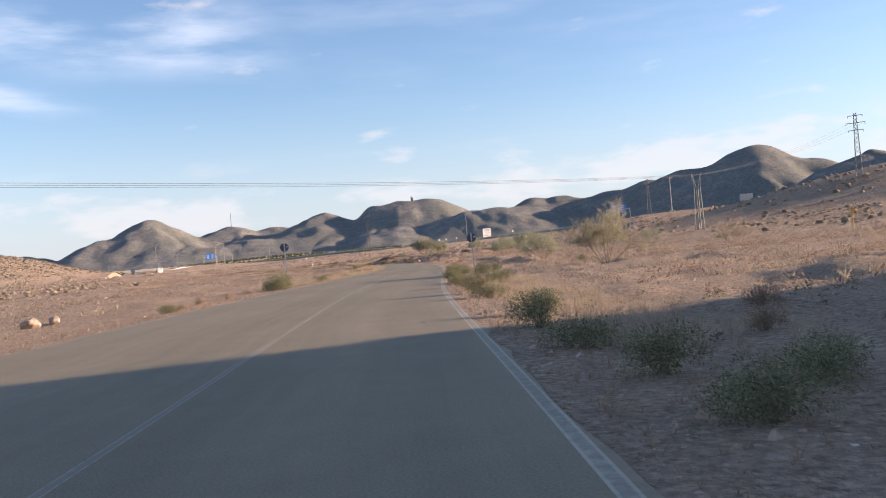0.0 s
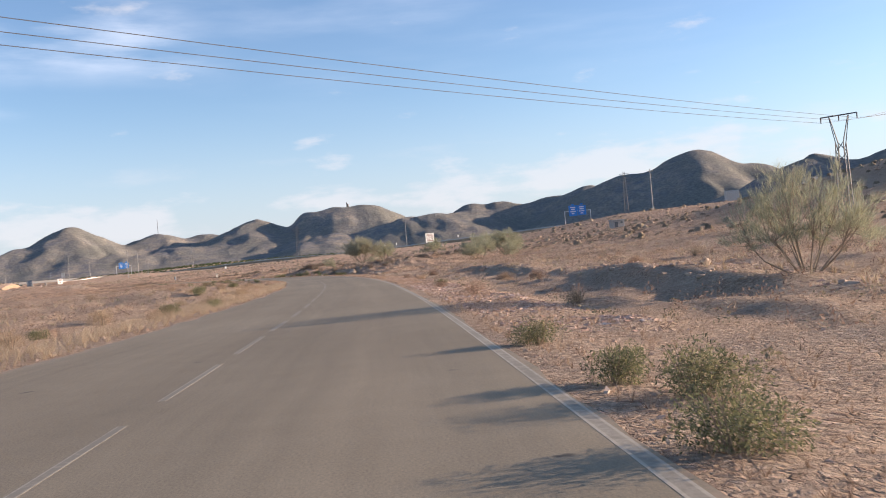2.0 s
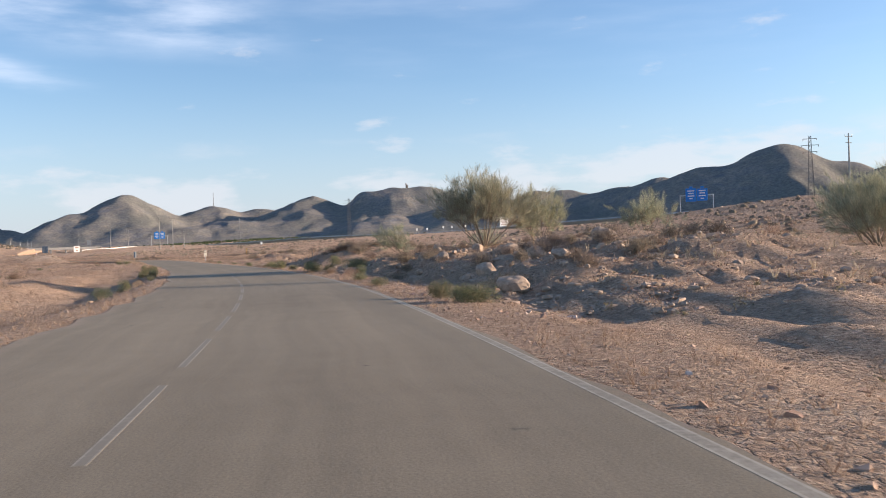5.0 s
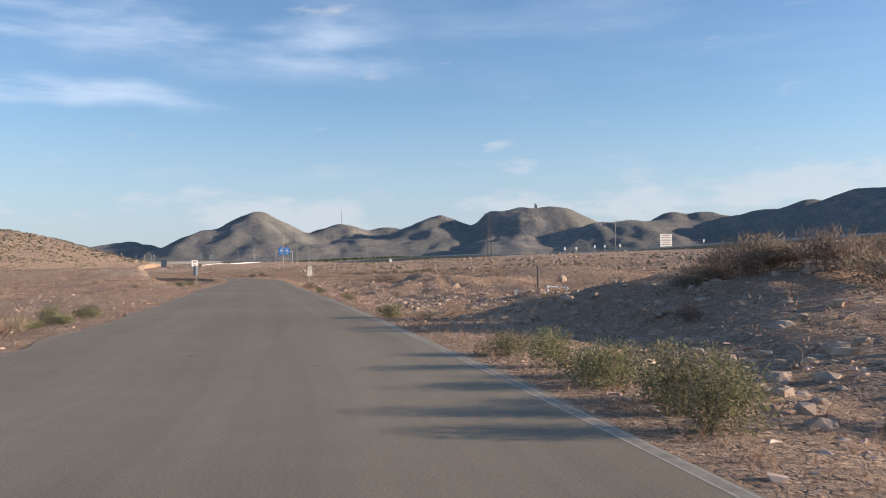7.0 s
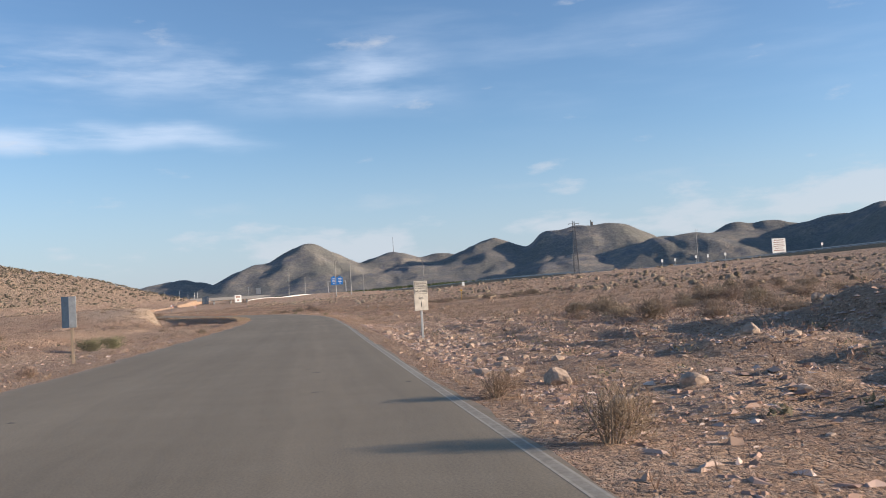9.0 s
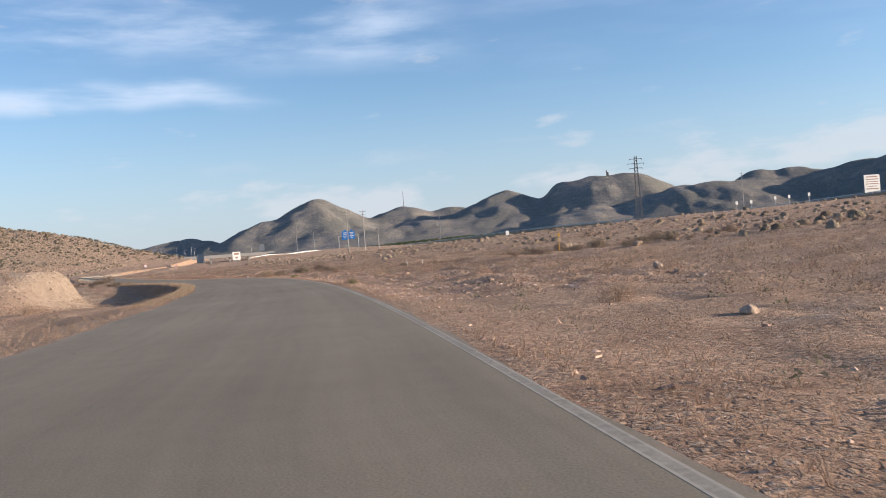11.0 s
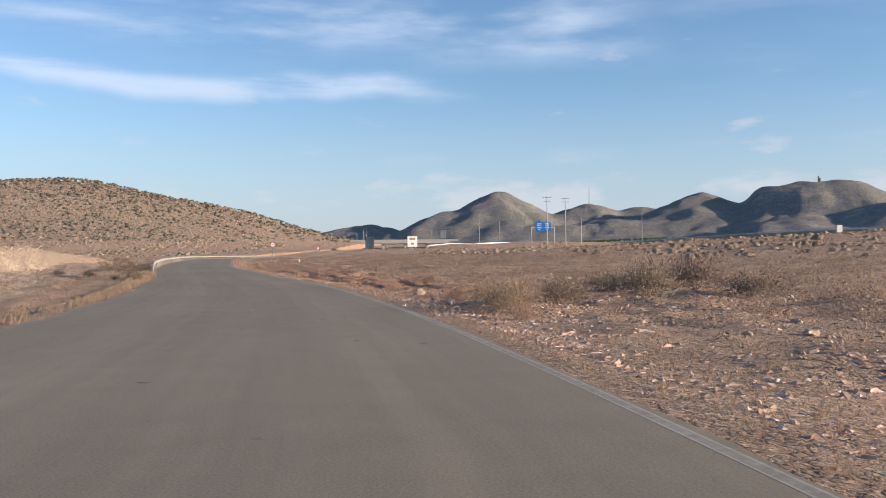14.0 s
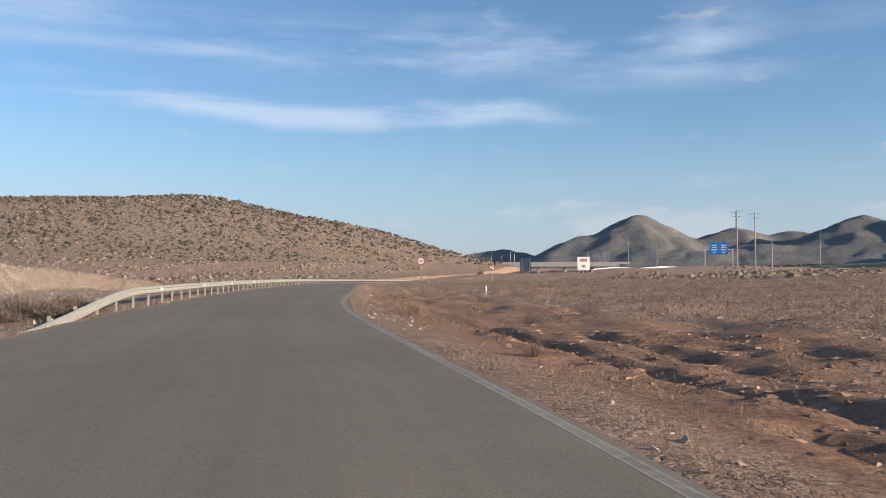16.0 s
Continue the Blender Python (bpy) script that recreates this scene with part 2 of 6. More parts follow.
def mat_asphalt():
    """Old sun-bleached asphalt: aggregate, long faint wheel streaks and a few dark spots."""
    m, n, l, b = nodes_of("worn_asphalt")
    c = world_coord(n)
    agg = noise_node(n, l, 42.0, 4, 0.8, c)
    mid = noise_node(n, l, 1.3, 6, 0.65, c)
    big = noise_node(n, l, 0.10, 4, 0.55, c)
    base = ramp_node(n, l, big.outputs["Fac"], [(0.3, (0.244, 0.200, 0.140)), (0.7, (0.294, 0.243, 0.171))])
    col = mix_node(n, l, 0.18, base.outputs["Color"], mid.outputs["Fac"], "SOFT_LIGHT")
    grain = ramp_node(n, l, agg.outputs["Fac"], [(0.28, (0.58, 0.58, 0.58)), (0.50, (0.98, 0.98, 0.98)), (0.72, (1.38, 1.36, 1.32))])
    col = mix_node(n, l, 0.85, col, grain.outputs["Color"], "MULTIPLY")
    uv = n.new("ShaderNodeUVMap")
    sep = n.new("ShaderNodeSeparateXYZ")
    l.new(uv.outputs["UV"], sep.inputs[0])
    track = ramp_node(n, l, sep.outputs["X"], [(0.0, (1, 1, 1)), (0.16, (0.96, 0.96, 0.96)), (0.30, (1.04, 1.04, 1.04)), (0.46, (0.93, 0.93, 0.93)), (0.54, (0.99, 0.99, 0.99)), (0.64, (0.93, 0.93, 0.93)), (0.77, (1.05, 1.04, 1.03)), (0.90, (0.95, 0.95, 0.95)), (1.0, (1.08, 1.07, 1.04))])
    col = mix_node(n, l, 1.0, col, track.outputs["Color"], "MULTIPLY")
    long = n.new("ShaderNodeMapping")
    long.inputs["Scale"].default_value = (26.0, 9.0, 1.0)
    l.new(uv.outputs["UV"], long.inputs["Vector"])
    streak = noise_node(n, l, 1.0, 6, 0.62, long.outputs["Vector"])
    st = ramp_node(n, l, streak.outputs["Fac"], [(0.3, (0.86, 0.86, 0.86)), (0.7, (1.12, 1.115, 1.10))])
    col = mix_node(n, l, 0.60, col, st.outputs["Color"], "MULTIPLY")
    rim = ramp_node(n, l, sep.outputs["X"], [(0.0, (1, 1, 1)), (0.035, (0, 0, 0)), (0.972, (0, 0, 0)), (1.0, (0.8, 0.8, 0.8))])
    grit = noise_node(n, l, 2.2, 7, 0.75, c)
    gr = ramp_node(n, l, grit.outputs["Fac"], [(0.42, (0, 0, 0)), (0.60, (1, 1, 1))])
    drift = mix_node(n, l, 1.0, rim.outputs["Color"], gr.outputs["Color"], "MULTIPLY")
    col = mix_node(n, l, drift, col, (0.38, 0.28, 0.20))
    wob = noise_node(n, l, 5.0, 3, 0.6, c)
    bent = mix_node(n, l, 0.30, c, wob.outputs["Color"], "ADD")
    spots = n.new("ShaderNodeTexVoronoi")
    spots.inputs["Scale"].default_value = 0.75
    l.new(bent, spots.inputs["Vector"])
    sp = ramp_node(n, l, spots.outputs["Distance"], [(0.035, (0.8, 0.8, 0.8)), (0.070, (0, 0, 0))])
    few = ramp_node(n, l, spots.outputs["Color"], [(0.40, (0, 0, 0)), (0.48, (1, 1, 1))])
    dot = mix_node(n, l, 1.0, sp.outputs["Color"], few.outputs["Color"], "MULTIPLY")
    col = mix_node(n, l, dot, col, (0.06, 0.055, 0.05))
    oil = noise_node(n, l, 0.22, 6, 0.70, c, 0.8)
    oily = ramp_node(n, l, oil.outputs["Fac"], [(0.66, (0, 0, 0)), (0.78, (0.35, 0.35, 0.35))])
    col = mix_node(n, l, oily.outputs["Color"], col, (0.12, 0.10, 0.08))
    l.new(col, b.inputs["Base Color"])
    b.inputs["Roughness"].default_value = 0.88
    b.inputs["Specular IOR Level"].default_value = 0.25
    bump_node(n, l, agg.outputs["Fac"], b, 0.45, 0.008)
    return m


def mat_line(name, lo, hi, clear, full):
    """Road paint rubbed through to the asphalt."""
    m, n, l, b = nodes_of(name)
    c = world_coord(n)
    wear = noise_node(n, l, 7.0, 7, 0.78, c)
    big = noise_node(n, l, 0.25, 4, 0.6, c)
    add = n.new("ShaderNodeMath")
    add.operation = "MULTIPLY_ADD"
    l.new(big.outputs["Fac"], add.inputs[0])
    add.inputs[1].default_value = 0.5
    l.new(wear.outputs["Fac"], add.inputs[2])
    across = n.new("ShaderNodeSeparateXYZ")
    l.new(n.new("ShaderNodeUVMap").outputs["UV"], across.inputs[0])
    rims = ramp_node(n, l, across.outputs["X"], [(0.0, (1, 1, 1)), (0.15, (1, 1, 1)), (0.22, (0, 0, 0)), (0.78, (0, 0, 0)), (0.85, (1, 1, 1)), (1.0, (1, 1, 1))])
    kept = n.new("ShaderNodeMath")
    kept.operation = "MULTIPLY_ADD"
    l.new(rims.outputs["Color"], kept.inputs[0])
    kept.inputs[1].default_value = 0.20
    l.new(add.outputs[0], kept.inputs[2])
    f = ramp_node(n, l, kept.outputs[0], [(clear, lo), (full, hi)])
    l.new(f.outputs["Color"], b.inputs["Base Color"])
    b.inputs["Roughness"].default_value = 0.82
    return m


def mat_hills():
    """Bare brown hills with scrub: rock bands, green-grey growth."""
    m, n, l, b = nodes_of("scrub_hillside")
    c = world_coord(n)
    big = noise_node(n, l, 0.006, 6, 0.6, c)
    mid = noise_node(n, l, 0.03, 6, 0.65, c)
    fine = noise_node(n, l, 0.16, 6, 0.75, c)
    # darker stops lean blue: distance haze and bluish shade put into the base colour
    base = ramp_node(n, l, mid.outputs["Fac"], [(0.30, (0.186, 0.192, 0.214)), (0.5, (0.268, 0.250, 0.228)), (0.70, (0.390, 0.336, 0.268))])
    gr = ramp_node(n, l, big.outputs["Fac"], [(0.40, (0, 0, 0)), (0.60, (1, 1, 1))])
    col = mix_node(n, l, gr.outputs["Color"], base.outputs["Color"], (0.226, 0.220, 0.194))
    sh = ramp_node(n, l, fine.outputs["Fac"], [(0.3, (0.50, 0.53, 0.53)), (0.65, (1.2, 1.16, 1.13))])
    col = mix_node(n, l, 0.9, col, sh.outputs["Color"], "MULTIPLY")
    l.new(col, b.inputs["Base Color"])
    b.inputs["Roughness"].default_value = 0.95
    b.inputs["Specular IOR Level"].default_value = 0.05
    bump_node(n, l, fine.outputs["Fac"], b, 0.6, 6.0)
    return m


def mat_clump(name, stops):
    """Twiggy growth seen from afar: each clump has its own tone, mottled by gaps and tips."""
    m, n, l, b = nodes_of(name)
    g = n.new("ShaderNodeNewGeometry")
    r = ramp_node(n, l, g.outputs["Random Per Island"], stops)
    gaps = noise_node(n, l, 5.5, 5, 0.75, g.outputs["Position"])
    tips = noise_node(n, l, 19.0, 3, 0.7, g.outputs["Position"])
    deep = ramp_node(n, l, gaps.outputs["Fac"], [(0.32, (0.60, 0.58, 0.56)), (0.64, (1.28, 1.25, 1.2))])
    col = mix_node(n, l, 0.9, r.outputs["Color"], deep.outputs["Color"], "MULTIPLY")
    col = mix_node(n, l, 0.5, col, tips.outputs["Fac"], "SOFT_LIGHT")
    l.new(col, b.inputs["Base Color"])
    b.inputs["Roughness"].default_value = 0.95
    b.inputs["Specular IOR Level"].default_value = 0.05
    bump_node(n, l, mix_node(n, l, 0.4, gaps.outputs["Fac"], tips.outputs["Fac"], "ADD"), b, 1.0, 0.30)
    return m


M_GROUND = mat_ground()
M_ASPHALT = mat_asphalt()
M_LINE = mat_line("worn_edge_paint", (0.258, 0.222, 0.166), (0.46, 0.395, 0.30), 0.68, 1.10)
M_DASH = mat_line("rubbed_centre_paint", (0.236, 0.203, 0.153), (0.36, 0.311, 0.237), 0.78, 1.14)
M_HILLS = mat_hills()
M_RAIL = mat_plain("dusty_galvanised_rail", (0.47, 0.455, 0.38), 0.6, 0.25)
M_PALE = mat_plain("pale_painted_steel", (0.62, 0.62, 0.60), 0.55, 0.1)
M_STEEL = mat_plain("galvanised_steel", (0.42, 0.43, 0.43), 0.5, 0.75)
M_SIGNBACK = mat_plain("grey_sign_back", (0.075, 0.09, 0.11), 0.6, 0.0)
M_WHITE = mat_plain("white_sign_face", (0.78, 0.77, 0.73), 0.45)
M_BLACK = mat_plain("black_sign_ink", (0.03, 0.03, 0.03), 0.5)
M_RED = mat_plain("red_sign_ring", (0.42, 0.05, 0.04), 0.45)
M_BLUE = mat_plain("blue_motorway_panel", (0.02, 0.19, 0.58), 0.4)
M_YELLOW = mat_plain("yellow_marker_paint", (0.70, 0.38, 0.03), 0.5)
M_CONCRETE = mat_plain("grey_concrete", (0.40, 0.38, 0.35), 0.85)
M_ROCK = mat_plain("limestone_rock", (0.43, 0.32, 0.235), 0.9, 0.0, 3.0, 0.4, 0.6)
M_RUBBLE = mat_leaves("pinkish_rubble", [(0.0, (0.30, 0.205, 0.145)), (0.4, (0.44, 0.315, 0.225)), (0.85, (0.54, 0.41, 0.31)), (1.0, (0.66, 0.55, 0.45))], 0.9, 0.0)
M_CLOD = mat_leaves("orange_earth_clods", [(0.0, (0.24, 0.14, 0.09)), (0.5, (0.37, 0.23, 0.15)), (1.0, (0.50, 0.33, 0.225))], 0.95, 0.0)
M_WOOD = mat_plain("weathered_wood", (0.29, 0.225, 0.16), 0.85)
M_BUSH = mat_leaves("saltbush_leaves", [(0.0, (0.10, 0.105, 0.062)), (0.5, (0.20, 0.20, 0.112)), (0.85, (0.32, 0.295, 0.15)), (1.0, (0.46, 0.39, 0.20))])
M_ORCHARD = mat_leaves("orchard_leaves", [(0.0, (0.06, 0.075, 0.035)), (1.0, (0.13, 0.15, 0.06))])
M_BROOM = mat_leaves("broom_twigs", [(0.0, (0.23, 0.235, 0.165)), (0.6, (0.40, 0.395, 0.27)), (1.0, (0.58, 0.54, 0.38))])
M_STRAWBROOM = mat_leaves("half_dry_broom_twigs", [(0.0, (0.26, 0.215, 0.14)), (0.6, (0.43, 0.365, 0.25)), (1.0, (0.58, 0.50, 0.36))])
M_DRY = mat_leaves("dry_grass", [(0.0, (0.24, 0.155, 0.10)), (0.5, (0.43, 0.305, 0.205)), (1.0, (0.60, 0.47, 0.335))])
M_STRAW = mat_leaves("pale_straw", [(0.0, (0.31, 0.225, 0.155)), (0.5, (0.46, 0.35, 0.25)), (1.0, (0.60, 0.485, 0.36))])
M_SCRUB = mat_leaves("grey_scrub", [(0.0, (0.14, 0.125, 0.08)), (0.6, (0.25, 0.215, 0.14)), (1.0, (0.36, 0.295, 0.19))])
M_HILLSCRUB = mat_clump("hill_scrub_leaves", [(0.0, (0.12, 0.106, 0.080)), (0.6, (0.19, 0.164, 0.124)), (1.0, (0.27, 0.228, 0.172))])
M_BROWNCLUMP = mat_clump("brown_scrub_clumps", [(0.0, (0.27, 0.19, 0.135)), (0.5, (0.40, 0.292, 0.21)), (1.0, (0.54, 0.415, 0.31))])
M_GREYCLUMP = mat_clump("grey_green_scrub_clumps", [(0.0, (0.23, 0.182, 0.13)), (0.6, (0.33, 0.266, 0.192)), (1.0, (0.44, 0.36, 0.268))])
M_BROWNBUSH = mat_leaves("brown_grey_bush", [(0.0, (0.15, 0.115, 0.085)), (0.5, (0.26, 0.20, 0.15)), (1.0, (0.38, 0.305, 0.235))])
M_DEAD = mat_leaves("dead_brown_scrub", [(0.0, (0.17, 0.118, 0.083)), (0.6, (0.34, 0.242, 0.168)), (1.0, (0.50, 0.38, 0.275))])

# ---------------------------------------------------------------- plan of the road
AX = math.radians(16.0)
E1 = np.array([-math.sin(AX), math.cos(AX)])
E2 = np.array([math.cos(AX), math.sin(AX)])
# reference line of the road: (distance along the axis, offset to its right)
ROAD_U = np.array([-60, -30, 0, 33.4, 66.4, 99.1, 131.7, 164.3, 196.7, 228.9, 261, 292.8, 324.5, 356, 387.3, 418.4, 449, 478.9, 507.8, 540, 575, 611, 679, 750])
ROAD_V = np.array([-13.5, -7.5, 0, 8.2, 17.4, 26.1, 33.6, 39.2, 42.7, 43.6, 43.0, 41.6, 40.0, 38.2, 35.7, 31.7, 25.8, 17.0, 5.5, -9.4, -22.1, -35.0, -55.2, -60])
WR_U = [-60, 0, 33, 66, 99, 131, 164, 197, 213, 229, 261, 293, 309, 324, 356, 387, 418, 449, 479, 508, 522, 560]
WR = [0.95, 1.05, 1.27, 1.54, 1.89, 2.2, 2.55, 2.72, 2.69, 2.59, 2.16, 1.80, 1.74, 1.77, 2.0, 2.3, 2.61, 2.74, 2.50, 2.56, 2.40, 2.2]
WL_U = [-60, 20, 33, 66, 99, 131, 164, 197, 245, 309, 356, 415, 460, 500, 527, 545, 570, 640]
WL = [8.6, 8.2, 8.0, 7.2, 5.5, 4.8, 4.5, 4.6, 5.1, 6.1, 5.9, 5.5, 6.0, 6.2, 5.5, 5.3, 6.2, 6.0]


def spline(xs, ys, x):
    """Smooth interpolation through knots (Catmull-Rom with finite differences)."""
    xs, ys, x = np.asarray(xs, float), np.asarray(ys, float), np.asarray(x, float)
    m = np.gradient(ys, xs)
    i = np.clip(np.searchsorted(xs, x) - 1, 0, len(xs) - 2)
    h = xs[i + 1] - xs[i]
    t = np.clip((x - xs[i]) / h, 0, 1)
    a, b, c, d = 2 * t**3 - 3 * t**2 + 1, t**3 - 2 * t**2 + t, 3 * t**2 - 2 * t**3, t**3 - t**2
    return a * ys[i] + b * h * m[i] + c * ys[i + 1] + d * h * m[i + 1]


def road_v(u):
    return spline(ROAD_U, ROAD_V, u)


def road_cos(u):
    return 1.0 / np.sqrt(1.0 + ((road_v(np.asarray(u) + 1.0) - road_v(np.asarray(u) - 1.0)) / 2.0) ** 2)


def road_z(u):
    return 1.6 * (1 - np.exp(-np.maximum(np.asarray(u, float) - 512.0, 0) / 90.0))


def to_xy(u, v):
    return np.asarray(u) * E1[0] + np.asarray(v) * E2[0], np.asarray(u) * E1[1] + np.asarray(v) * E2[1]


def to_uv(x, y):
    return np.asarray(x) * E1[0] + np.asarray(y) * E1[1], np.asarray(x) * E2[0] + np.asarray(y) * E2[1]


def road_point(u, d):
    """A place d metres to the right of the reference line."""
    c = road_cos(u)
    s = np.sqrt(np.maximum(1 - c * c, 0)) * np.sign(road_v(np.asarray(u) + 1.0) - road_v(np.asarray(u) - 1.0))
    return to_xy(np.asarray(u) - d * s, road_v(u) + d * c)


# ---------------------------------------------------------------- height of the land
_rng = np.random.RandomState(7)
_TAB = _rng.rand(256, 256)


def vnoise(x, y):
    """Smooth value noise on a lattice, from -1 to 1."""
    xi, yi = np.floor(x).astype(int), np.floor(y).astype(int)
    fx, fy = x - xi, y - yi
    fx, fy = fx * fx * (3 - 2 * fx), fy * fy * (3 - 2 * fy)
    g = lambda a, b: _TAB[a & 255, b & 255]
    return 2 * ((g(xi, yi) * (1 - fx) + g(xi + 1, yi) * fx) * (1 - fy) + (g(xi, yi + 1) * (1 - fx) + g(xi + 1, yi + 1) * fx) * fy) - 1


def fbm(x, y, octaves=4):
    s, a = 0.0, 1.0
    for k in range(octaves):
        s = s + a * vnoise(x * 2**k + 17.3 * k, y * 2**k + 5.1 * k)
        a *= 0.5
    return s


def sstep(x, a, b):
    t = np.clip((x - a) / (b - a), 0, 1)
    return t * t * (3 - 2 * t)


def bump_at(x, y, cx, cy, h, r):
    return h * np.exp(-((x - cx) ** 2 + (y - cy) ** 2) / (r * r))


RUTS = [((-145.2, 509.6), (-130.5, 494.5), 0.15), ((-142.6, 509.0), (-129.0, 496.6), 0.12), ((-140.4, 509.4), (-127.0, 498.4), 0.10), ((-136.0, 498.6), (-115.0, 473.6), 0.15), ((-133.0, 497.5), (-114.0, 475.9), 0.14), ((-130.4, 497.0), (-113.0, 478.6), 0.11), ((-128.0, 498.0), (-112.0, 482.6), 0.09)]


def soils(x, y):
    """Bare orange soil of the pull-off, and pale sand of the cut terrace."""
    u, v = to_uv(x, y)
    uu = np.clip(u, -58, 748)
    d = (v - road_v(uu)) * road_cos(uu)
    right = d - np.interp(uu, WR_U, WR)
    left = -d - np.interp(uu, WL_U, WL)
    wob = 2.0 * fbm(x * 0.25, y * 0.25, 2)
    a = sstep(u, 470, 490) * (1 - sstep(u, 556, 575)) * sstep(right, 0.6, 1.6) * (1 - sstep(right + wob, 6.5, 9.5))
    b = sstep(u, 410, 450) * (1 - sstep(u, 555, 605)) * sstep(left + wob * 0.4, 5.5, 8.5) * (1 - sstep(left + wob * 2, 19, 27))
    return a, b


def land(x, y):
    """The height of the ground."""
    x, y = np.asarray(x, float), np.asarray(y, float)
    u, v = to_uv(x, y)
    uu = np.clip(u, -58, 748)
    d = (v - road_v(uu)) * road_cos(uu)
    slope = (road_v(uu + 1.0) - road_v(uu - 1.0)) / 2.0
    rz = road_z(uu + np.clip(d, -7.0, 6.0) * slope * road_cos(uu))
    right = d - np.interp(uu, WR_U, WR)
    left = -d - np.interp(uu, WL_U, WL)
    off = np.maximum(np.maximum(right, left), 0)
    z = rz - 0.014 - 0.08 * sstep(off, 0.45, 2.4)
    rough = sstep(off, 0.3, 6.0)
    z = z + rough * (0.16 * fbm(x * 0.45, y * 0.45, 3) + 0.30 * fbm(x * 0.07, y * 0.07, 3) * sstep(off, 2, 14))
    # rise towards the motorway and the hill beyond it
    far_cut = 1 - 0.45 * sstep(u, 560, 760)
    z = z + 13.5 * sstep(right, 8, 270) * far_cut
    z = z + bump_at(x, y, 200, 255, 11, 95) + bump_at(x, y, 240, 120, 11, 90)
    z = z + bump_at(x, y, 112, 235, 4.5, 45) + bump_at(x, y, 100, 418, 3.0, 50) + bump_at(x, y, 46, 155, 0.9, 22)
    z = z - bump_at(x, y, 30, 612, 4.6, 78) + bump_at(x, y, -235, 735, 2.4, 60) + bump_at(x, y, -247, 950, 2.0, 60) + bump_at(x, y, -93, 900, 2.0, 60) + bump_at(x, y, 60, 750, 1.0, 50)
    # two knolls added out of view beside the start of the road, to shade it
    z = z + bump_at(x, y, 37, 12, 9.5, 13) + bump_at(x, y, 42, -20, 11.5, 20)
    # rough bank with boulders under the broom bushes
    z = z + bump_at(x, y, -3.5, 227, 0.9, 6.0) + bump_at(x, y, 4, 214, 1.1, 7.0) + bump_at(x, y, 8, 240, 1.2, 9.0) + bump_at(x, y, 4, 201, 1.0, 6.0)
    bank = np.exp(-((u - 205) / 30) ** 2) * sstep(right, 0.8, 3.0) * (1 - sstep(right, 20, 40))
    z = z + 0.55 * np.exp(-((u - 204) / 27) ** 2) * sstep(right, 3.2, 6.5) * (1 - sstep(right, 12, 26))
    z = z + bank * (0.20 * fbm(x * 0.9, y * 0.9, 3) + 0.12 * fbm(x * 2.0, y * 2.0, 2) - 0.25 * np.exp(-((right - 3.2) / 1.6) ** 2))
    z = z + 0.9 * np.exp(-((u - 250) / 9) ** 2) * sstep(right, 3.0, 9.5) * (1 - sstep(right, 12, 26))
    # flat track and a low stony bank behind it
    strip = sstep(u, 74, 92) * (1 - sstep(u, 128, 150))
    z = z + strip * ((0.30 + 0.14 * fbm(u * 0.35, u * 0 + 9.0, 3)) * np.exp(-((right - 10.2 - 1.0 * fbm(u * 0.1, u * 0 + 4.0, 2)) / 1.4) ** 2) - 0.22 * sstep(right, 2.4, 3.8) * (1 - sstep(right, 7.4, 9.6)))
    z = z + 0.30 * np.exp(-((u - 258) / 14) ** 2) * sstep(right, 4.8, 8.0) * (1 - sstep(right, 11, 22))
    # spoil heaps and rubble
    z = z + bump_at(x, y, -13.5, 122, 0.6, 4.0) + bump_at(x, y, -15, 134, 0.6, 5.0) + bump_at(x, y, -33.5, 316, 1.1, 3.0) + bump_at(x, y, -30, 323, 1.1, 3.6) + bump_at(x, y, -27, 314, 0.7, 3.0) + bump_at(x, y, -26, 305, 0.8, 4.0) + bump_at(x, y, -20, 316, 1.5, 6.0) + bump_at(x, y, -62, 436, 0.6, 6.0) + bump_at(x, y, -30, 300, 0.7, 3.0) + bump_at(x, y, -76, 447, 0.6, 3.0)
    rubble = (np.exp(-((u - 300) / 34) ** 2) + np.exp(-((u - 432) / 40) ** 2)) * sstep(right, 1.5, 4) * (1 - sstep(right, 25, 50))
    z = z + rubble * (0.16 * fbm(x * 0.8, y * 0.8, 4) + 0.10 * fbm(x * 0.35, y * 0.35, 2))
    # scrub hill on the left and the plain that climbs to it
    z = z + bump_at(x, y, -439, 819, 8.1, 59.6) + bump_at(x, y, -494, 795, 25.2, 116.7) + bump_at(x, y, -636, 703, 27.8, 164.2) + bump_at(x, y, -392, 866, 12.0, 57.2) + bump_at(x, y, -556, 877, 4.7, 57.5) + bump_at(x, y, -475, 821, 5.4, 31.6)
    hill = sstep(z, 8, 20) * sstep(left, 120, 260)
    z = z + hill * (1.1 * fbm(x * 0.02, y * 0.02, 4) + 0.5 * fbm(x * 0.09, y * 0.09, 3))
    z = z + 7.0 * sstep(left, 60, 420)
    # far land
    dist = np.hypot(x, y)
    z = z + 22 * sstep(dist, 700, 2400)
    z = z + bump_at(x, y, -266, 845, 4.2, 60) + bump_at(x, y, -274, 960, 4.0, 70)
    # hollows beside the left edge, and the sandy terrace behind them
    z = z - 2.1 * np.exp(-((u - 458) / 36) ** 2) * sstep(left, 0.9, 2.6) * (1 - sstep(left, 9, 14))
    z = z - 1.1 * np.exp(-((u - 372) / 17) ** 2) * sstep(left, 2.0, 5.0) * (1 - sstep(left, 12, 18))
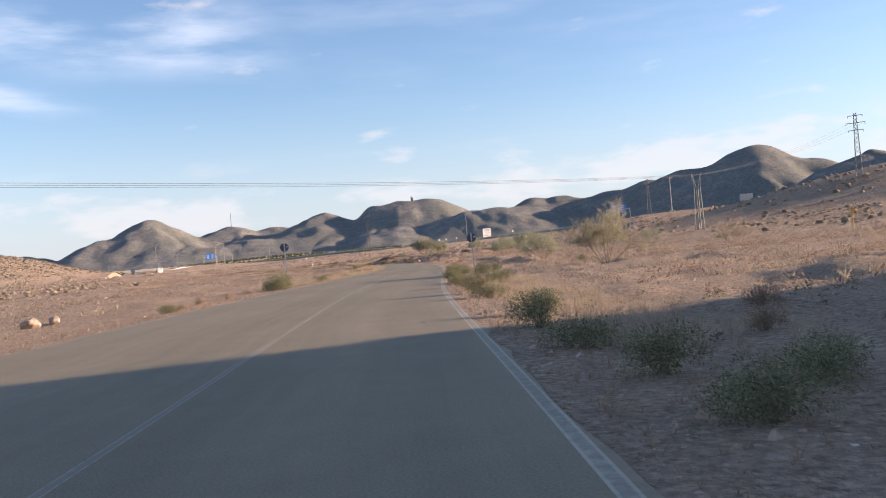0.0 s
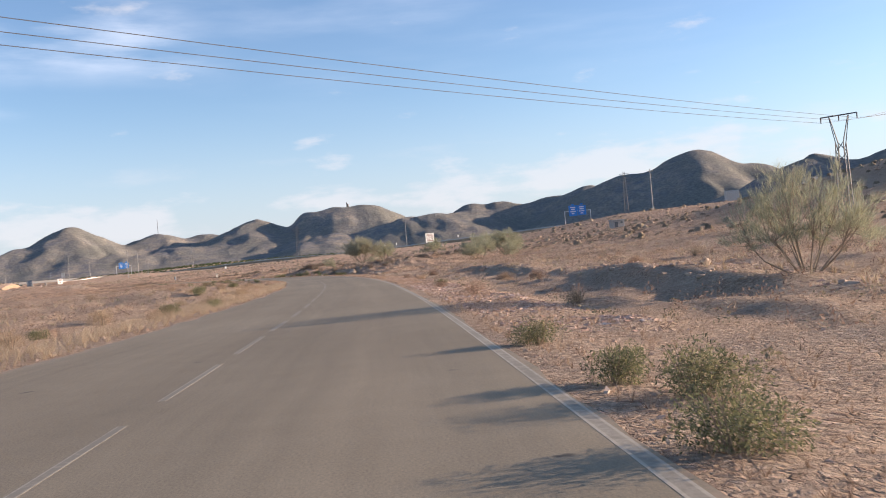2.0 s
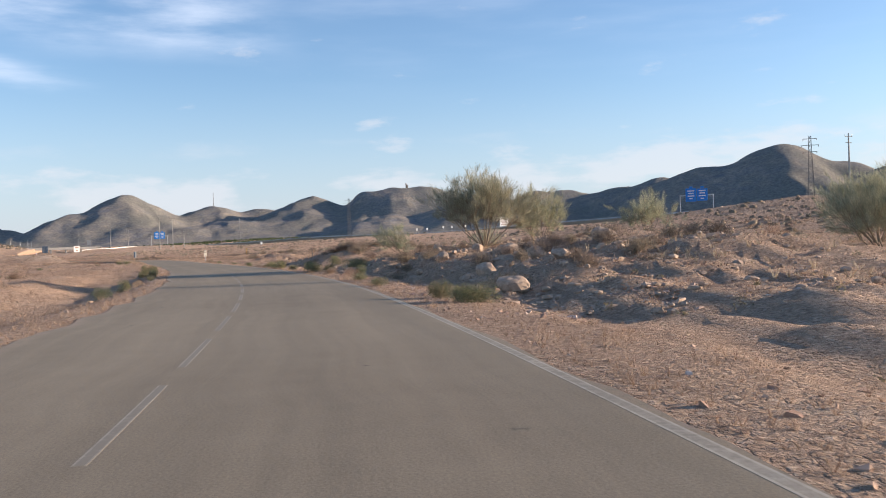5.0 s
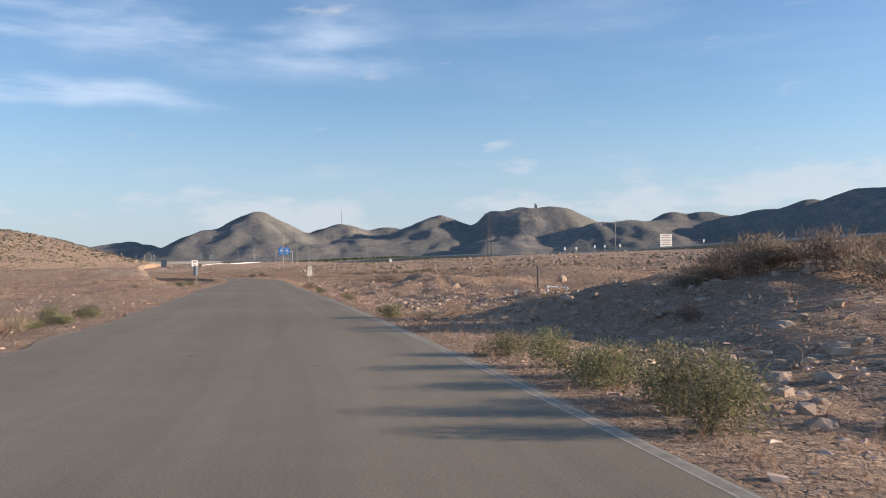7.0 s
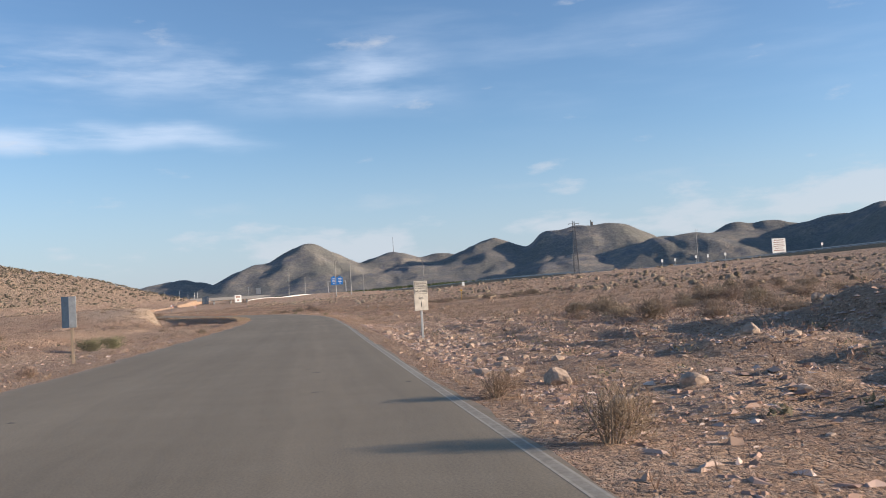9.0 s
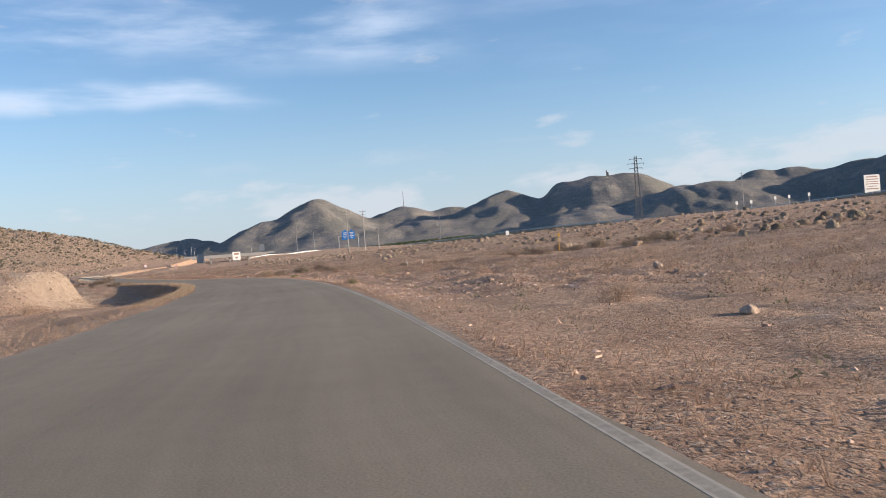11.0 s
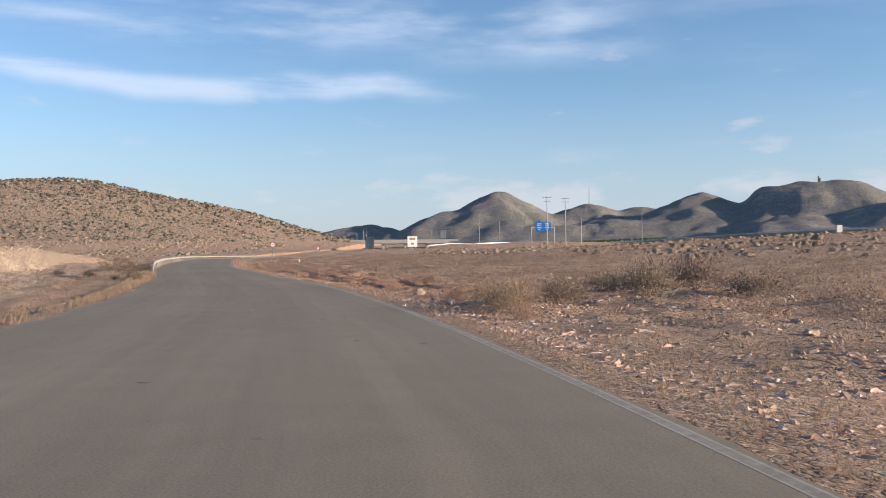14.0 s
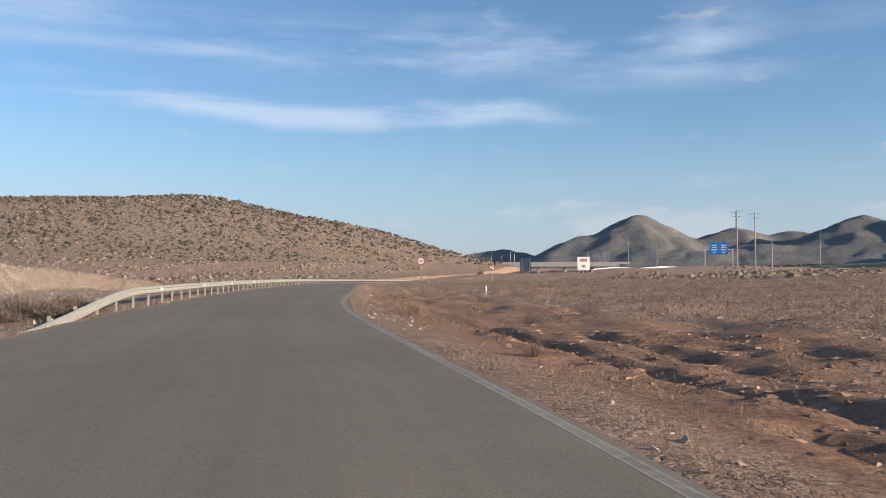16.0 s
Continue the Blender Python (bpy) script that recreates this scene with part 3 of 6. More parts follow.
    z = z - 0.7 * np.exp(-((u - 215) / 22) ** 2) * sstep(left, 0.8, 2.5) * (1 - sstep(left, 4, 8))
    edge = 12.5 + 2.0 * fbm(u * 0.08, u * 0 + 1.0, 2)
    z = z + 2.3 * sstep(left, edge - 0.8, edge + 1.8) * sstep(u, 412, 452) * (1 - sstep(u, 555, 615)) * (1 - sstep(left, 30, 90))
    z = z + 0.05 * fbm(x * 2.1, y * 2.1, 2) * sstep(right, 0.8, 2.5) * (1 - sstep(right, 14, 20)) * sstep(u, 468, 478)
    # wheel ruts in the pull-off
    for (ax, ay), (bx, by), dep in RUTS:
        t = np.clip(((x - ax) * (bx - ax) + (y - ay) * (by - ay)) / ((bx - ax) ** 2 + (by - ay) ** 2), 0, 1)
        q = np.hypot(x - ax - t * (bx - ax), y - ay - t * (by - ay)) + 0.07 * vnoise(x * 0.5, y * 0.5) + 0.03 * vnoise(x * 2.3, y * 2.3)
        z = z - 0.75 * dep * np.exp(-(q / 0.24) ** 2) + 0.40 * dep * np.exp(-((q - 0.50) / 0.22) ** 2) * (0.6 + 0.5 * vnoise(x * 1.7, y * 1.7))
    flat = rz - 0.014 - 0.08 * sstep(off, 0.45, 2.4)
    z = flat + (z - flat) * sstep(off, 0.15, 2.4)
    return z


# ---------------------------------------------------------------- mesh helpers
def mesh_np(name, verts, faces, material, smooth=False):
    """A mesh from arrays of vertices and equal-sided faces."""
    verts, faces = np.asarray(verts, np.float32), np.asarray(faces, np.int32)
    me = bpy.data.meshes.new(name)
    k = faces.shape[1]
    me.vertices.add(len(verts))
    me.vertices.foreach_set("co", verts.ravel())
    me.loops.add(faces.size)
    me.loops.foreach_set("vertex_index", faces.ravel())
    me.polygons.add(len(faces))
    me.polygons.foreach_set("loop_start", np.arange(0, faces.size, k, dtype=np.int32))
    me.polygons.foreach_set("use_smooth", np.full(len(faces), smooth))
    me.update(calc_edges=True)
    me.validate()
    me.materials.append(material)
    return me


def grid_faces(rows, cols):
    i = np.arange(rows - 1)[:, None] * cols + np.arange(cols - 1)[None, :]
    i = i.ravel()
    return np.stack([i, i + 1, i + cols + 1, i + cols], 1)


def part(name, bm, material, parent=None, label="", smooth=False):
    """Links a bmesh as one mesh object under a thing or a part."""
    me = bpy.data.meshes.new(name)
    bm.to_mesh(me)
    bm.free()
    me.materials.append(material)
    if smooth:
        for p in me.polygons:
            p.use_smooth = True
    ob = new(name, me)
    ob.parent = parent
    if label:
        tagged(ob, label)
    return ob


def thing(name, x, y, z, label, category, group="", turn=0.0, kind=""):
    ob = new(name)
    ob.empty_display_size = 0.2
    ob.matrix_basis = pose(x, y, z, 0, 0, turn)
    return tagged(ob, label, category, group, kind)


def add_box(bm, size, at=(0, 0, 0), bevel=0.0, turn=None):
    m = Matrix.Translation(at) @ (turn or Matrix.Identity(4)) @ Matrix.Diagonal((*size, 1))
    r = bmesh.ops.create_cube(bm, size=1.0, matrix=m)
    if bevel:
        vs = set(r["verts"])
        es = [e for e in bm.edges if e.verts[0] in vs and e.verts[1] in vs]
        bmesh.ops.bevel(bm, geom=es, offset=bevel, segments=2, profile=0.5, affect="EDGES")
    return bm


def box(size, at=(0, 0, 0), bevel=0.0, turn=None):
    return add_box(bmesh.new(), size, at, bevel, turn)


def add_tube(bm, a, b, r0, r1=None, sides=10):
    a, b = Vector(a), Vector(b)
    m = Matrix.Translation((a + b) / 2) @ (b - a).to_track_quat("Z", "Y").to_matrix().to_4x4()
    bmesh.ops.create_cone(bm, cap_ends=True, segments=sides, radius1=r0, radius2=r0 if r1 is None else r1, depth=(b - a).length, matrix=m)
    return bm


def tube(a, b, r0, r1=None, sides=10):
    return add_tube(bmesh.new(), a, b, r0, r1, sides)


def disc(r, thick, at, axis="Y", sides=40, bevel=0.004):
    bm = bmesh.new()
    turn = Matrix.Rotation(math.pi / 2, 4, "X") if axis == "Y" else Matrix.Identity(4)
    bmesh.ops.create_cone(bm, cap_ends=True, segments=sides, radius1=r, radius2=r, depth=thick, matrix=Matrix.Translation(at) @ turn)
    if bevel:
        bmesh.ops.bevel(bm, geom=[e for e in bm.edges if len(e.link_faces) == 2 and e.calc_face_angle(0) > 1], offset=bevel, segments=2, affect="EDGES")
    return bm


def text_part(words, size, at, material, parent, label="", turn=None):
    cu = bpy.data.curves.new("lettering", "FONT")
    cu.body, cu.size, cu.align_x, cu.align_y, cu.extrude = words, size, "CENTER", "CENTER", 0.002
    tmp = new("lettering", cu)
    me = bpy.data.meshes.new_from_object(tmp.evaluated_get(bpy.context.evaluated_depsgraph_get()))
    bpy.data.objects.remove(tmp)
    bpy.data.curves.remove(cu)
    me.materials.clear()
    me.materials.append(material)
    ob = new("lettering", me)
    ob.parent = parent
    ob.matrix_basis = Matrix.Translation(at) @ (turn or Matrix.Rotation(math.pi / 2, 4, "X"))
    if label:
        tagged(ob, label)
    return ob


# ---------------------------------------------------------------- ground, road, hills
def build_ground():
    us = np.concatenate([-np.geomspace(60, 4200, 16)[::-1], np.arange(-56, 470, 0.95), np.arange(470, 528, 0.24), np.arange(528, 620, 0.85), np.geomspace(640, 4600, 60)])
    side = np.concatenate([np.arange(0, 18, 0.5), np.geomspace(18, 4200, 54)])
    left = np.concatenate([np.arange(0, 18, 0.5), np.geomspace(18, 650, 78), np.geomspace(720, 4200, 14)])
    ds = np.concatenate([-left[:0:-1], np.arange(0, 3, 0.5), np.arange(3, 13, 0.24), side[side >= 13]])
    uu, dd = np.meshgrid(us, ds, indexing="ij")
    fade = 1 - sstep(np.abs(dd), 150, 900)
    base = road_v(np.clip(uu, -60, 750))
    x, y = to_xy(uu, base * fade + dd)
    z = land(x, y)
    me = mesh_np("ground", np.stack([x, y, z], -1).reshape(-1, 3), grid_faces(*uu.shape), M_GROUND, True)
    a, b = soils(x.ravel(), y.ravel())
    hillside = 0.95 * (sstep(z, 5.5, 11) * (1 - sstep(x, -380, -310)) * (1 - sstep(y, 900, 1000))).ravel()
    me.attributes.new("dug", "FLOAT_VECTOR", "POINT").data.foreach_set("vector", np.stack([a, b, hillside], -1).astype(np.float32).ravel())
    tagged(new("ground", me), "dry ochre stony ground with sparse scrub", "ground", kind="structure")


def ribbon(us, d0, d1, z0, material, name, thick=0.05, cols=2, uv=False):
    """A strip that follows the road between two offsets."""
    us = np.asarray(us, float)
    f = np.linspace(0, 1, cols)
    rows = []
    for k in f:
        d = d0 + (d1 - d0) * k
        x, y = road_point(us, d)
        rows.append(np.stack([x, y, road_z(us) + z0], -1))
    top = np.stack(rows, 1)
    low = top.copy()
    low[:, :, 2] -= thick
    n, c = len(us), cols
    ring = np.concatenate([top, low[:, ::-1]], 1)
    k = ring.shape[1]
    i = np.arange(n - 1)[:, None] * k
    j = np.arange(k)[None, :]
    a, b = i + j, i + (j + 1) % k
    faces = np.stack([a, b, b + k, a + k], -1).reshape(-1, 4)
    me = mesh_np(name, ring.reshape(-1, 3), faces, material, False)
    if uv:
        layer = me.uv_layers.new(name="UVMap")
        col = np.concatenate([f, f[::-1]])
        co = np.empty(len(me.loops), np.int32)
        me.loops.foreach_get("vertex_index", co)
        out = np.stack([col[co % k], (co // k) * 0.005], -1).astype(np.float32)
        layer.data.foreach_set("uv", out.ravel())
    return me


def build_road():
    us = np.arange(-56, 745, 0.75)
    wr, wl = np.interp(us, WR_U, WR), np.interp(us, WL_U, WL)
    jag = 0.11 * fbm(us * 0.6, us * 0 + 3.0, 3)
    road = new("road", ribbon(us, -wl + jag * 1.4, wr + 0.12 + jag * 0.6, 0.0, M_ASPHALT, "road", 0.14, 14, True))
    tagged(road, "narrow country road of sun-bleached worn grey asphalt", "road", kind="structure")
    edge = new("edge_line", ribbon(us, wr - 0.085, wr + 0.06, 0.0016, M_LINE, "edge_line", 0.004, 2, True))
    tagged(edge, "worn white line along the road edge", "road marking", kind="structure")
    u0 = np.arange(-56, 48, 1.5)
    c0 = spline([-60, 0, 33, 66], [-2.3, -2.5, -2.6, -2.7], u0)
    tagged(new("centre_line", ribbon(u0, c0 - 0.05, c0 + 0.05, 0.0016, M_DASH, "centre_line", 0.004, 2, True)), "faded continuous white centre line on asphalt", "road marking", kind="structure")
    for k in range(37):
        a = 36.65 + 4.95 * k
        ud = np.linspace(a, a + 3.5, 4)
        cd = np.interp(ud, [33, 60, 92, 125, 186, 232, 260], [-2.6, -2.7, -2.2, -1.85, -1.36, -1.3, -1.6])
        cd = cd + (0.28 if a < 46 else 0.0)
        tagged(new("lane_dash", ribbon(ud, cd - 0.05, cd + 0.05, 0.0016, M_DASH, "lane_dash", 0.004, 2, True)), "faded white lane dash on the asphalt", "road marking", "lane dashes", "structure")


# hills: place, height, reach across and along the view, roundness
HILLS_WEST = [(-928, 2827, 182, 132, 300, 1.79), (-1005, 2632, 114, 119, 190, 1.49), (-692, 2959, 149, 126, 240, 1.61), (-557, 3061, 140, 144, 240, 1.79), (-765, 2914, 122, 90, 240, 1.78),
              (-1335, 2778, 97, 139, 220, 1.82), (-1149, 2900, 66, 260, 240, 1.97), (-1700, 2700, 60, 300, 300, 1.97), (-560, 2650, 88, 150, 200, 1.87), (-760, 2560, 72, 140, 200, 1.87)]
HILLS_MIDDLE = [(-371, 2860, 164, 176, 260, 1.3), (-220, 2902, 112, 117, 220, 1.7), (-217, 2869, 169, 69, 260, 1.85), (-134, 2848, 177, 125, 280, 2.1), (-26, 2850, 180, 124, 260, 2.15),
                (-130, 2500, 84, 120, 220, 1.87), (152, 2559, 122, 203, 260, 2.18), (286, 2678, 142, 95, 240, 1.69), (382, 2698, 146, 111, 240, 1.95)]
HILLS_EAST = [(513, 2624, 149, 114, 240, 2.01), (585, 2504, 164, 111, 240, 1.92), (489, 2119, 120, 90, 220, 1.88), (581, 2112, 155, 109, 220, 2.0), (752, 2123, 200, 135, 300, 1.97),
              (881, 2075, 149, 97, 240, 1.82), (888, 2029, 139, 88, 220, 1.78), (766, 1582, 122, 134, 260, 1.35), (1002, 1478, 157, 177, 300, 2.05)]


def hill_height(x, y):
    """Rounded hills with shallow spurs and gullies that run down from each top."""
    acc = np.zeros_like(x)
    wob = fbm(x * 0.004, y * 0.004, 4)
    rid = fbm(x * 0.009 + 3, y * 0.009, 3)
    for i, (cx, cy, h, wa, wd, p) in enumerate(HILLS_WEST + HILLS_MIDDLE + HILLS_EAST):
        q = math.hypot(cx, cy)
        ex, ey = cx / q, cy / q
        ac = ((x - cx) * ey - (y - cy) * ex + 14 * wob) / (wa * 1.3)
        al = ((x - cx) * ex + (y - cy) * ey + 14 * rid) / wd
        rho = np.sqrt(ac * ac + al * al)
        phi = np.arctan2(al, ac)
        rho = rho * (1 + sstep(rho, 0.15, 0.8) * (0.035 * np.sin((3 + i % 3) * phi + 2.1 * i) + 0.012 * np.sin((11 + i % 4) * phi + 1.3 * i + rho)))
        acc = acc + (h * np.exp(-0.75 * rho**p)) ** 9
    base = acc ** (1 / 9)
    gully = np.abs(fbm(x * 0.012 + 0.4 * wob, y * 0.006, 3))
    return base - 5.0 * np.clip(base / 90, 0, 1) * (0.35 - np.abs(rid)) - 7.0 * sstep(base, 20, 70) * (1 - sstep(base, 110, 170)) * (0.3 - gully) + 1.6 * fbm(x * 0.016, y * 0.016, 4) * np.clip(base / 60, 0, 1)


def build_hills():
    th = np.radians(np.linspace(-42, 40, 500))
    rr = np.linspace(1350, 3600, 140)
    t, r = np.meshgrid(th, rr, indexing="ij")
    x, y = np.sin(t) * r, np.cos(t) * r
    z = hill_height(x, y)
    edge = sstep(r, 1350, 1500) * (1 - sstep(r, 3450, 3600))
    z = np.where(z * edge < 14, -40, z * edge)
    me = mesh_np("backdrop", np.stack([x, y, z], -1).reshape(-1, 3), grid_faces(*t.shape)[:, ::-1], M_HILLS, True)
    tagged(new("backdrop", me), "range of bare brown scrub-covered hills in low sunlight", "hills", kind="structure")


build_ground()
build_road()
build_hills()


# ---------------------------------------------------------------- plants and stones
def blades(rng, base, height, lean, width, count):
    """Thin three-cornered blades that spring from each base point: vertices and faces."""
    n = len(base)
    a = rng.rand(n, count) * 2 * math.pi
    t = lean[:, None] * (0.25 + 0.75 * rng.rand(n, count))
    h = height[:, None] * (0.55 + 0.45 * rng.rand(n, count))
    tip = np.stack([np.cos(a) * t * h, np.sin(a) * t * h, h], -1)
    root = np.stack([np.cos(a) * t * h * 0.12, np.sin(a) * t * h * 0.12, np.zeros_like(h)], -1)
    b = rng.rand(n, count) * 2 * math.pi
    side = np.stack([np.cos(b), np.sin(b), np.zeros_like(b)], -1) * width[:, None, None] * 0.5
    c = base[:, None, :]
    v = np.stack([c + root - side, c + root + side, c + tip], 2).reshape(-1, 3)
    return v, np.arange(len(v)).reshape(-1, 3)


def twigs(rng, base, radius, height, width, count):
    """Fine short twigs that fill a rounded clump over each base point and point outwards."""
    n = len(base)
    d = rng.normal(size=(n, count, 3))
    d /= np.linalg.norm(d, axis=-1, keepdims=True)
    d[..., 2] = np.abs(d[..., 2])
    size = np.stack([radius, radius, height], -1)[:, None, :]
    root = d * size * (0.25 + 0.68 * rng.rand(n, count, 1) ** 0.7)
    go = d + 0.75 * rng.normal(size=(n, count, 3)) + np.array([0, 0, 0.25])
    go /= np.linalg.norm(go, axis=-1, keepdims=True)
    tip = root + go * height[:, None, None] * (0.14 + 0.24 * rng.rand(n, count, 1))
    side = np.cross(go, rng.normal(size=(n, count, 3)))
    side = side / np.linalg.norm(side, axis=-1, keepdims=True) * width[:, None, None] * 0.5
    c = base[:, None, :]
    v = np.stack([c + root - side, c + root + side, c + tip], 2).reshape(-1, 3)
    return v, np.arange(len(v)).reshape(-1, 3)


def chips(rng, base, radius, height, size, count):
    """Small leaf-like four-cornered chips that fill a low dome over each base point."""
    n = len(base)
    d = rng.normal(size=(n, count, 3))
    d /= np.linalg.norm(d, axis=-1, keepdims=True)
    d[..., 2] = np.abs(d[..., 2])
    rr = (0.45 + 0.55 * rng.rand(n, count, 1) ** 0.5) * (0.8 + 0.4 * rng.rand(n, count, 1))
    p = base[:, None, :] + d * rr * np.stack([radius, radius, height], -1)[:, None, :]
    u = rng.normal(size=(n, count, 3))
    u /= np.linalg.norm(u, axis=-1, keepdims=True)
    w = np.cross(u, rng.normal(size=(n, count, 3)))
    w /= np.linalg.norm(w, axis=-1, keepdims=True)
    s = size[:, None, None] * (0.6 + 0.8 * rng.rand(n, count, 1))
    v = np.stack([p - u * s, p + w * s * 0.45, p + u * s, p - w * s * 0.45], 2).reshape(-1, 3)
    return v, np.arange(len(v)).reshape(-1, 4)


def lumps(rng, base, radius, height):
    """Low uneven domes of dense growth, one over each base point."""
    n = len(base)
    a = rng.rand(n, 1) * 6.283 + np.arange(6) * 1.0472
    r0 = radius[:, None] * rng.uniform(0.75, 1.25, (n, 6))
    r1 = radius[:, None] * rng.uniform(0.42, 0.92, (n, 6))
    low = np.stack([np.cos(a) * r0, np.sin(a) * r0, np.repeat(-0.2 * height[:, None], 6, 1)], -1)
    b = a + 0.5
    mid = np.stack([np.cos(b) * r1, np.sin(b) * r1, height[:, None] * rng.uniform(0.40, 0.95, (n, 6))], -1)
    top = np.stack([rng.normal(size=n) * 0.2 * radius, rng.normal(size=n) * 0.2 * radius, height * rng.uniform(0.8, 1.1, n)], -1)[:, None, :]
    v = np.concatenate([low, mid, top], 1) + base[:, None, :]
    f = [q for k in range(6) for q in ((k, (k + 1) % 6, 6 + k), ((k + 1) % 6, 6 + (k + 1) % 6, 6 + k), (6 + k, 6 + (k + 1) % 6, 12))]
    return v.reshape(-1, 3), (np.array(f)[None] + 13 * np.arange(n)[:, None, None]).reshape(-1, 3)


def stones_mesh(rng, base, size):
    """Flat angular shards half sunk into the soil, each tilted its own way."""
    n = len(base)
    a = rng.rand(n, 1) * 6.283 + np.arange(4) * 1.571 + rng.uniform(-0.5, 0.5, (n, 4))
    r = size[:, None] * rng.uniform(0.65, 1.35, (n, 4))
    wide = rng.uniform(0.5, 0.9, (n, 1))
    low = np.stack([np.cos(a) * r, np.sin(a) * r * wide, np.repeat(-0.35 * size[:, None], 4, 1)], -1)
    f = rng.uniform(0.55, 0.85, (n, 1))
    tx, ty = rng.normal(size=(n, 1)) * 0.45, rng.normal(size=(n, 1)) * 0.45
    top = low * np.stack([f, f, f], -1)
    top[..., 2] = size[:, None] * rng.uniform(0.05, 0.32, (n, 1)) + 0.6 * tx * top[..., 0] + 0.6 * ty * top[..., 1]
    v = np.concatenate([low, top], 1) + size[:, None, None] * 0.22 * rng.normal(size=(n, 8, 3))
    b = rng.rand(n, 1) * 6.283
    v = np.stack([v[..., 0] * np.cos(b) - v[..., 1] * np.sin(b), v[..., 0] * np.sin(b) + v[..., 1] * np.cos(b), v[..., 2]], -1) + base[:, None, :]
    q = np.array([(4, 5, 6, 7), (0, 1, 5, 4), (1, 2, 6, 5), (2, 3, 7, 6), (3, 0, 4, 7)])
    return v.reshape(-1, 3), (q[None] + 8 * np.arange(n)[:, None, None]).reshape(-1, 4)


def rocks_mesh(rng, base, size):
    """Blunt uneven rocks, each with twenty facets, sunk a little into the soil."""
    n = len(base)
    g = 1.618
    o = np.array([(-1, g, 0), (1, g, 0), (-1, -g, 0), (1, -g, 0), (0, -1, g), (0, 1, g), (0, -1, -g), (0, 1, -g), (g, 0, -1), (g, 0, 1), (-g, 0, -1), (-g, 0, 1)]) / 1.9
    f = np.array([(0, 11, 5), (0, 5, 1), (0, 1, 7), (0, 7, 10), (0, 10, 11), (1, 5, 9), (5, 11, 4), (11, 10, 2), (10, 7, 6), (7, 1, 8), (3, 9, 4), (3, 4, 2), (3, 2, 6), (3, 6, 8), (3, 8, 9), (4, 9, 5), (2, 4, 11), (6, 2, 10), (8, 6, 7), (9, 8, 1)])
    q = rng.normal(size=(n, 3, 3))
    q, _ = np.linalg.qr(q)
    v = np.einsum("nij,kj->nki", q, o) * rng.uniform(0.72, 1.12, (n, 12, 1))
    v = np.sign(v) * np.minimum(np.abs(v), rng.uniform(0.55, 0.95, (n, 1, 3)))
    v = v * np.stack([rng.uniform(0.9, 1.5, n), rng.uniform(0.7, 1.1, n), rng.uniform(0.45, 0.8, n)], -1)[:, None, :] * size[:, None, None]
    b = rng.rand(n, 1) * 6.283
    v = np.stack([v[..., 0] * np.cos(b) - v[..., 1] * np.sin(b), v[..., 0] * np.sin(b) + v[..., 1] * np.cos(b), v[..., 2]], -1) + base[:, None, :]
    return v.reshape(-1, 3), (f[None] + 12 * np.arange(n)[:, None, None]).reshape(-1, 3)


def shards_mesh(rng, base, size):
    """Small angular shards with one ridge, lying close together."""
    n = len(base)
    o = np.array([(-1, -0.6, -0.3), (1, -0.6, -0.3), (1, 0.6, -0.3), (-1, 0.6, -0.3), (-0.5, 0, 0.5), (0.5, 0.1, 0.5)])
    f = np.array([(0, 1, 5), (0, 5, 4), (1, 2, 5), (2, 3, 4), (2, 4, 5), (3, 0, 4)])
    v = (o[None] * np.stack([rng.uniform(0.8, 1.5, n), rng.uniform(0.6, 1.2, n), rng.uniform(0.30, 0.75, n)], -1)[:, None, :] + np.array([0.24, 0.24, 0.12]) * rng.normal(size=(n, 6, 3))) * size[:, None, None]
    b = rng.rand(n, 1) * 6.283
    v = np.stack([v[..., 0] * np.cos(b) - v[..., 1] * np.sin(b), v[..., 0] * np.sin(b) + v[..., 1] * np.cos(b), v[..., 2]], -1) + base[:, None, :]
    return v.reshape(-1, 3), (f[None] + 6 * np.arange(n)[:, None, None]).reshape(-1, 3)


def strew(rng, n, u0, u1, d0, d1, side, power=1.0, patch=0.0, scale=0.12):
    """Places beside the road between two distances from the asphalt's edge; side +1 is right."""
    u = u0 + (u1 - u0) * rng.rand(n)
    o = d0 + (d1 - d0) * rng.rand(n) ** power
    edge = np.where(side > 0, np.interp(u, WR_U, WR) + 0.25, np.interp(u, WL_U, WL))
    x, y = road_point(u, side * (edge + o))
    if patch:
        keep = fbm(x * scale, y * scale, 3) + 0.35 * rng.normal(size=n) > patch
        x, y = x[keep], y[keep]
    return np.stack([x, y, land(x, y)], -1)


def clear_of(p, spots):
    keep = np.ones(len(p), bool)
    for x, y, r in spots:
        keep &= np.hypot(p[:, 0] - x, p[:, 1] - y) > r
    return p[keep]


OPEN_SOIL = [(-141, 508, 5.0), (-132, 499, 4.5), (-123, 488, 4.5), (-117, 478, 3.5), (-150, 522, 5.0), (-158, 534, 4.0)]


def stuff(name, vf, material, label, category, smooth=False):
    me = mesh_np(name, vf[0], vf[1], material, smooth)
    tagged(new(name, me), label, category, kind="stuff")


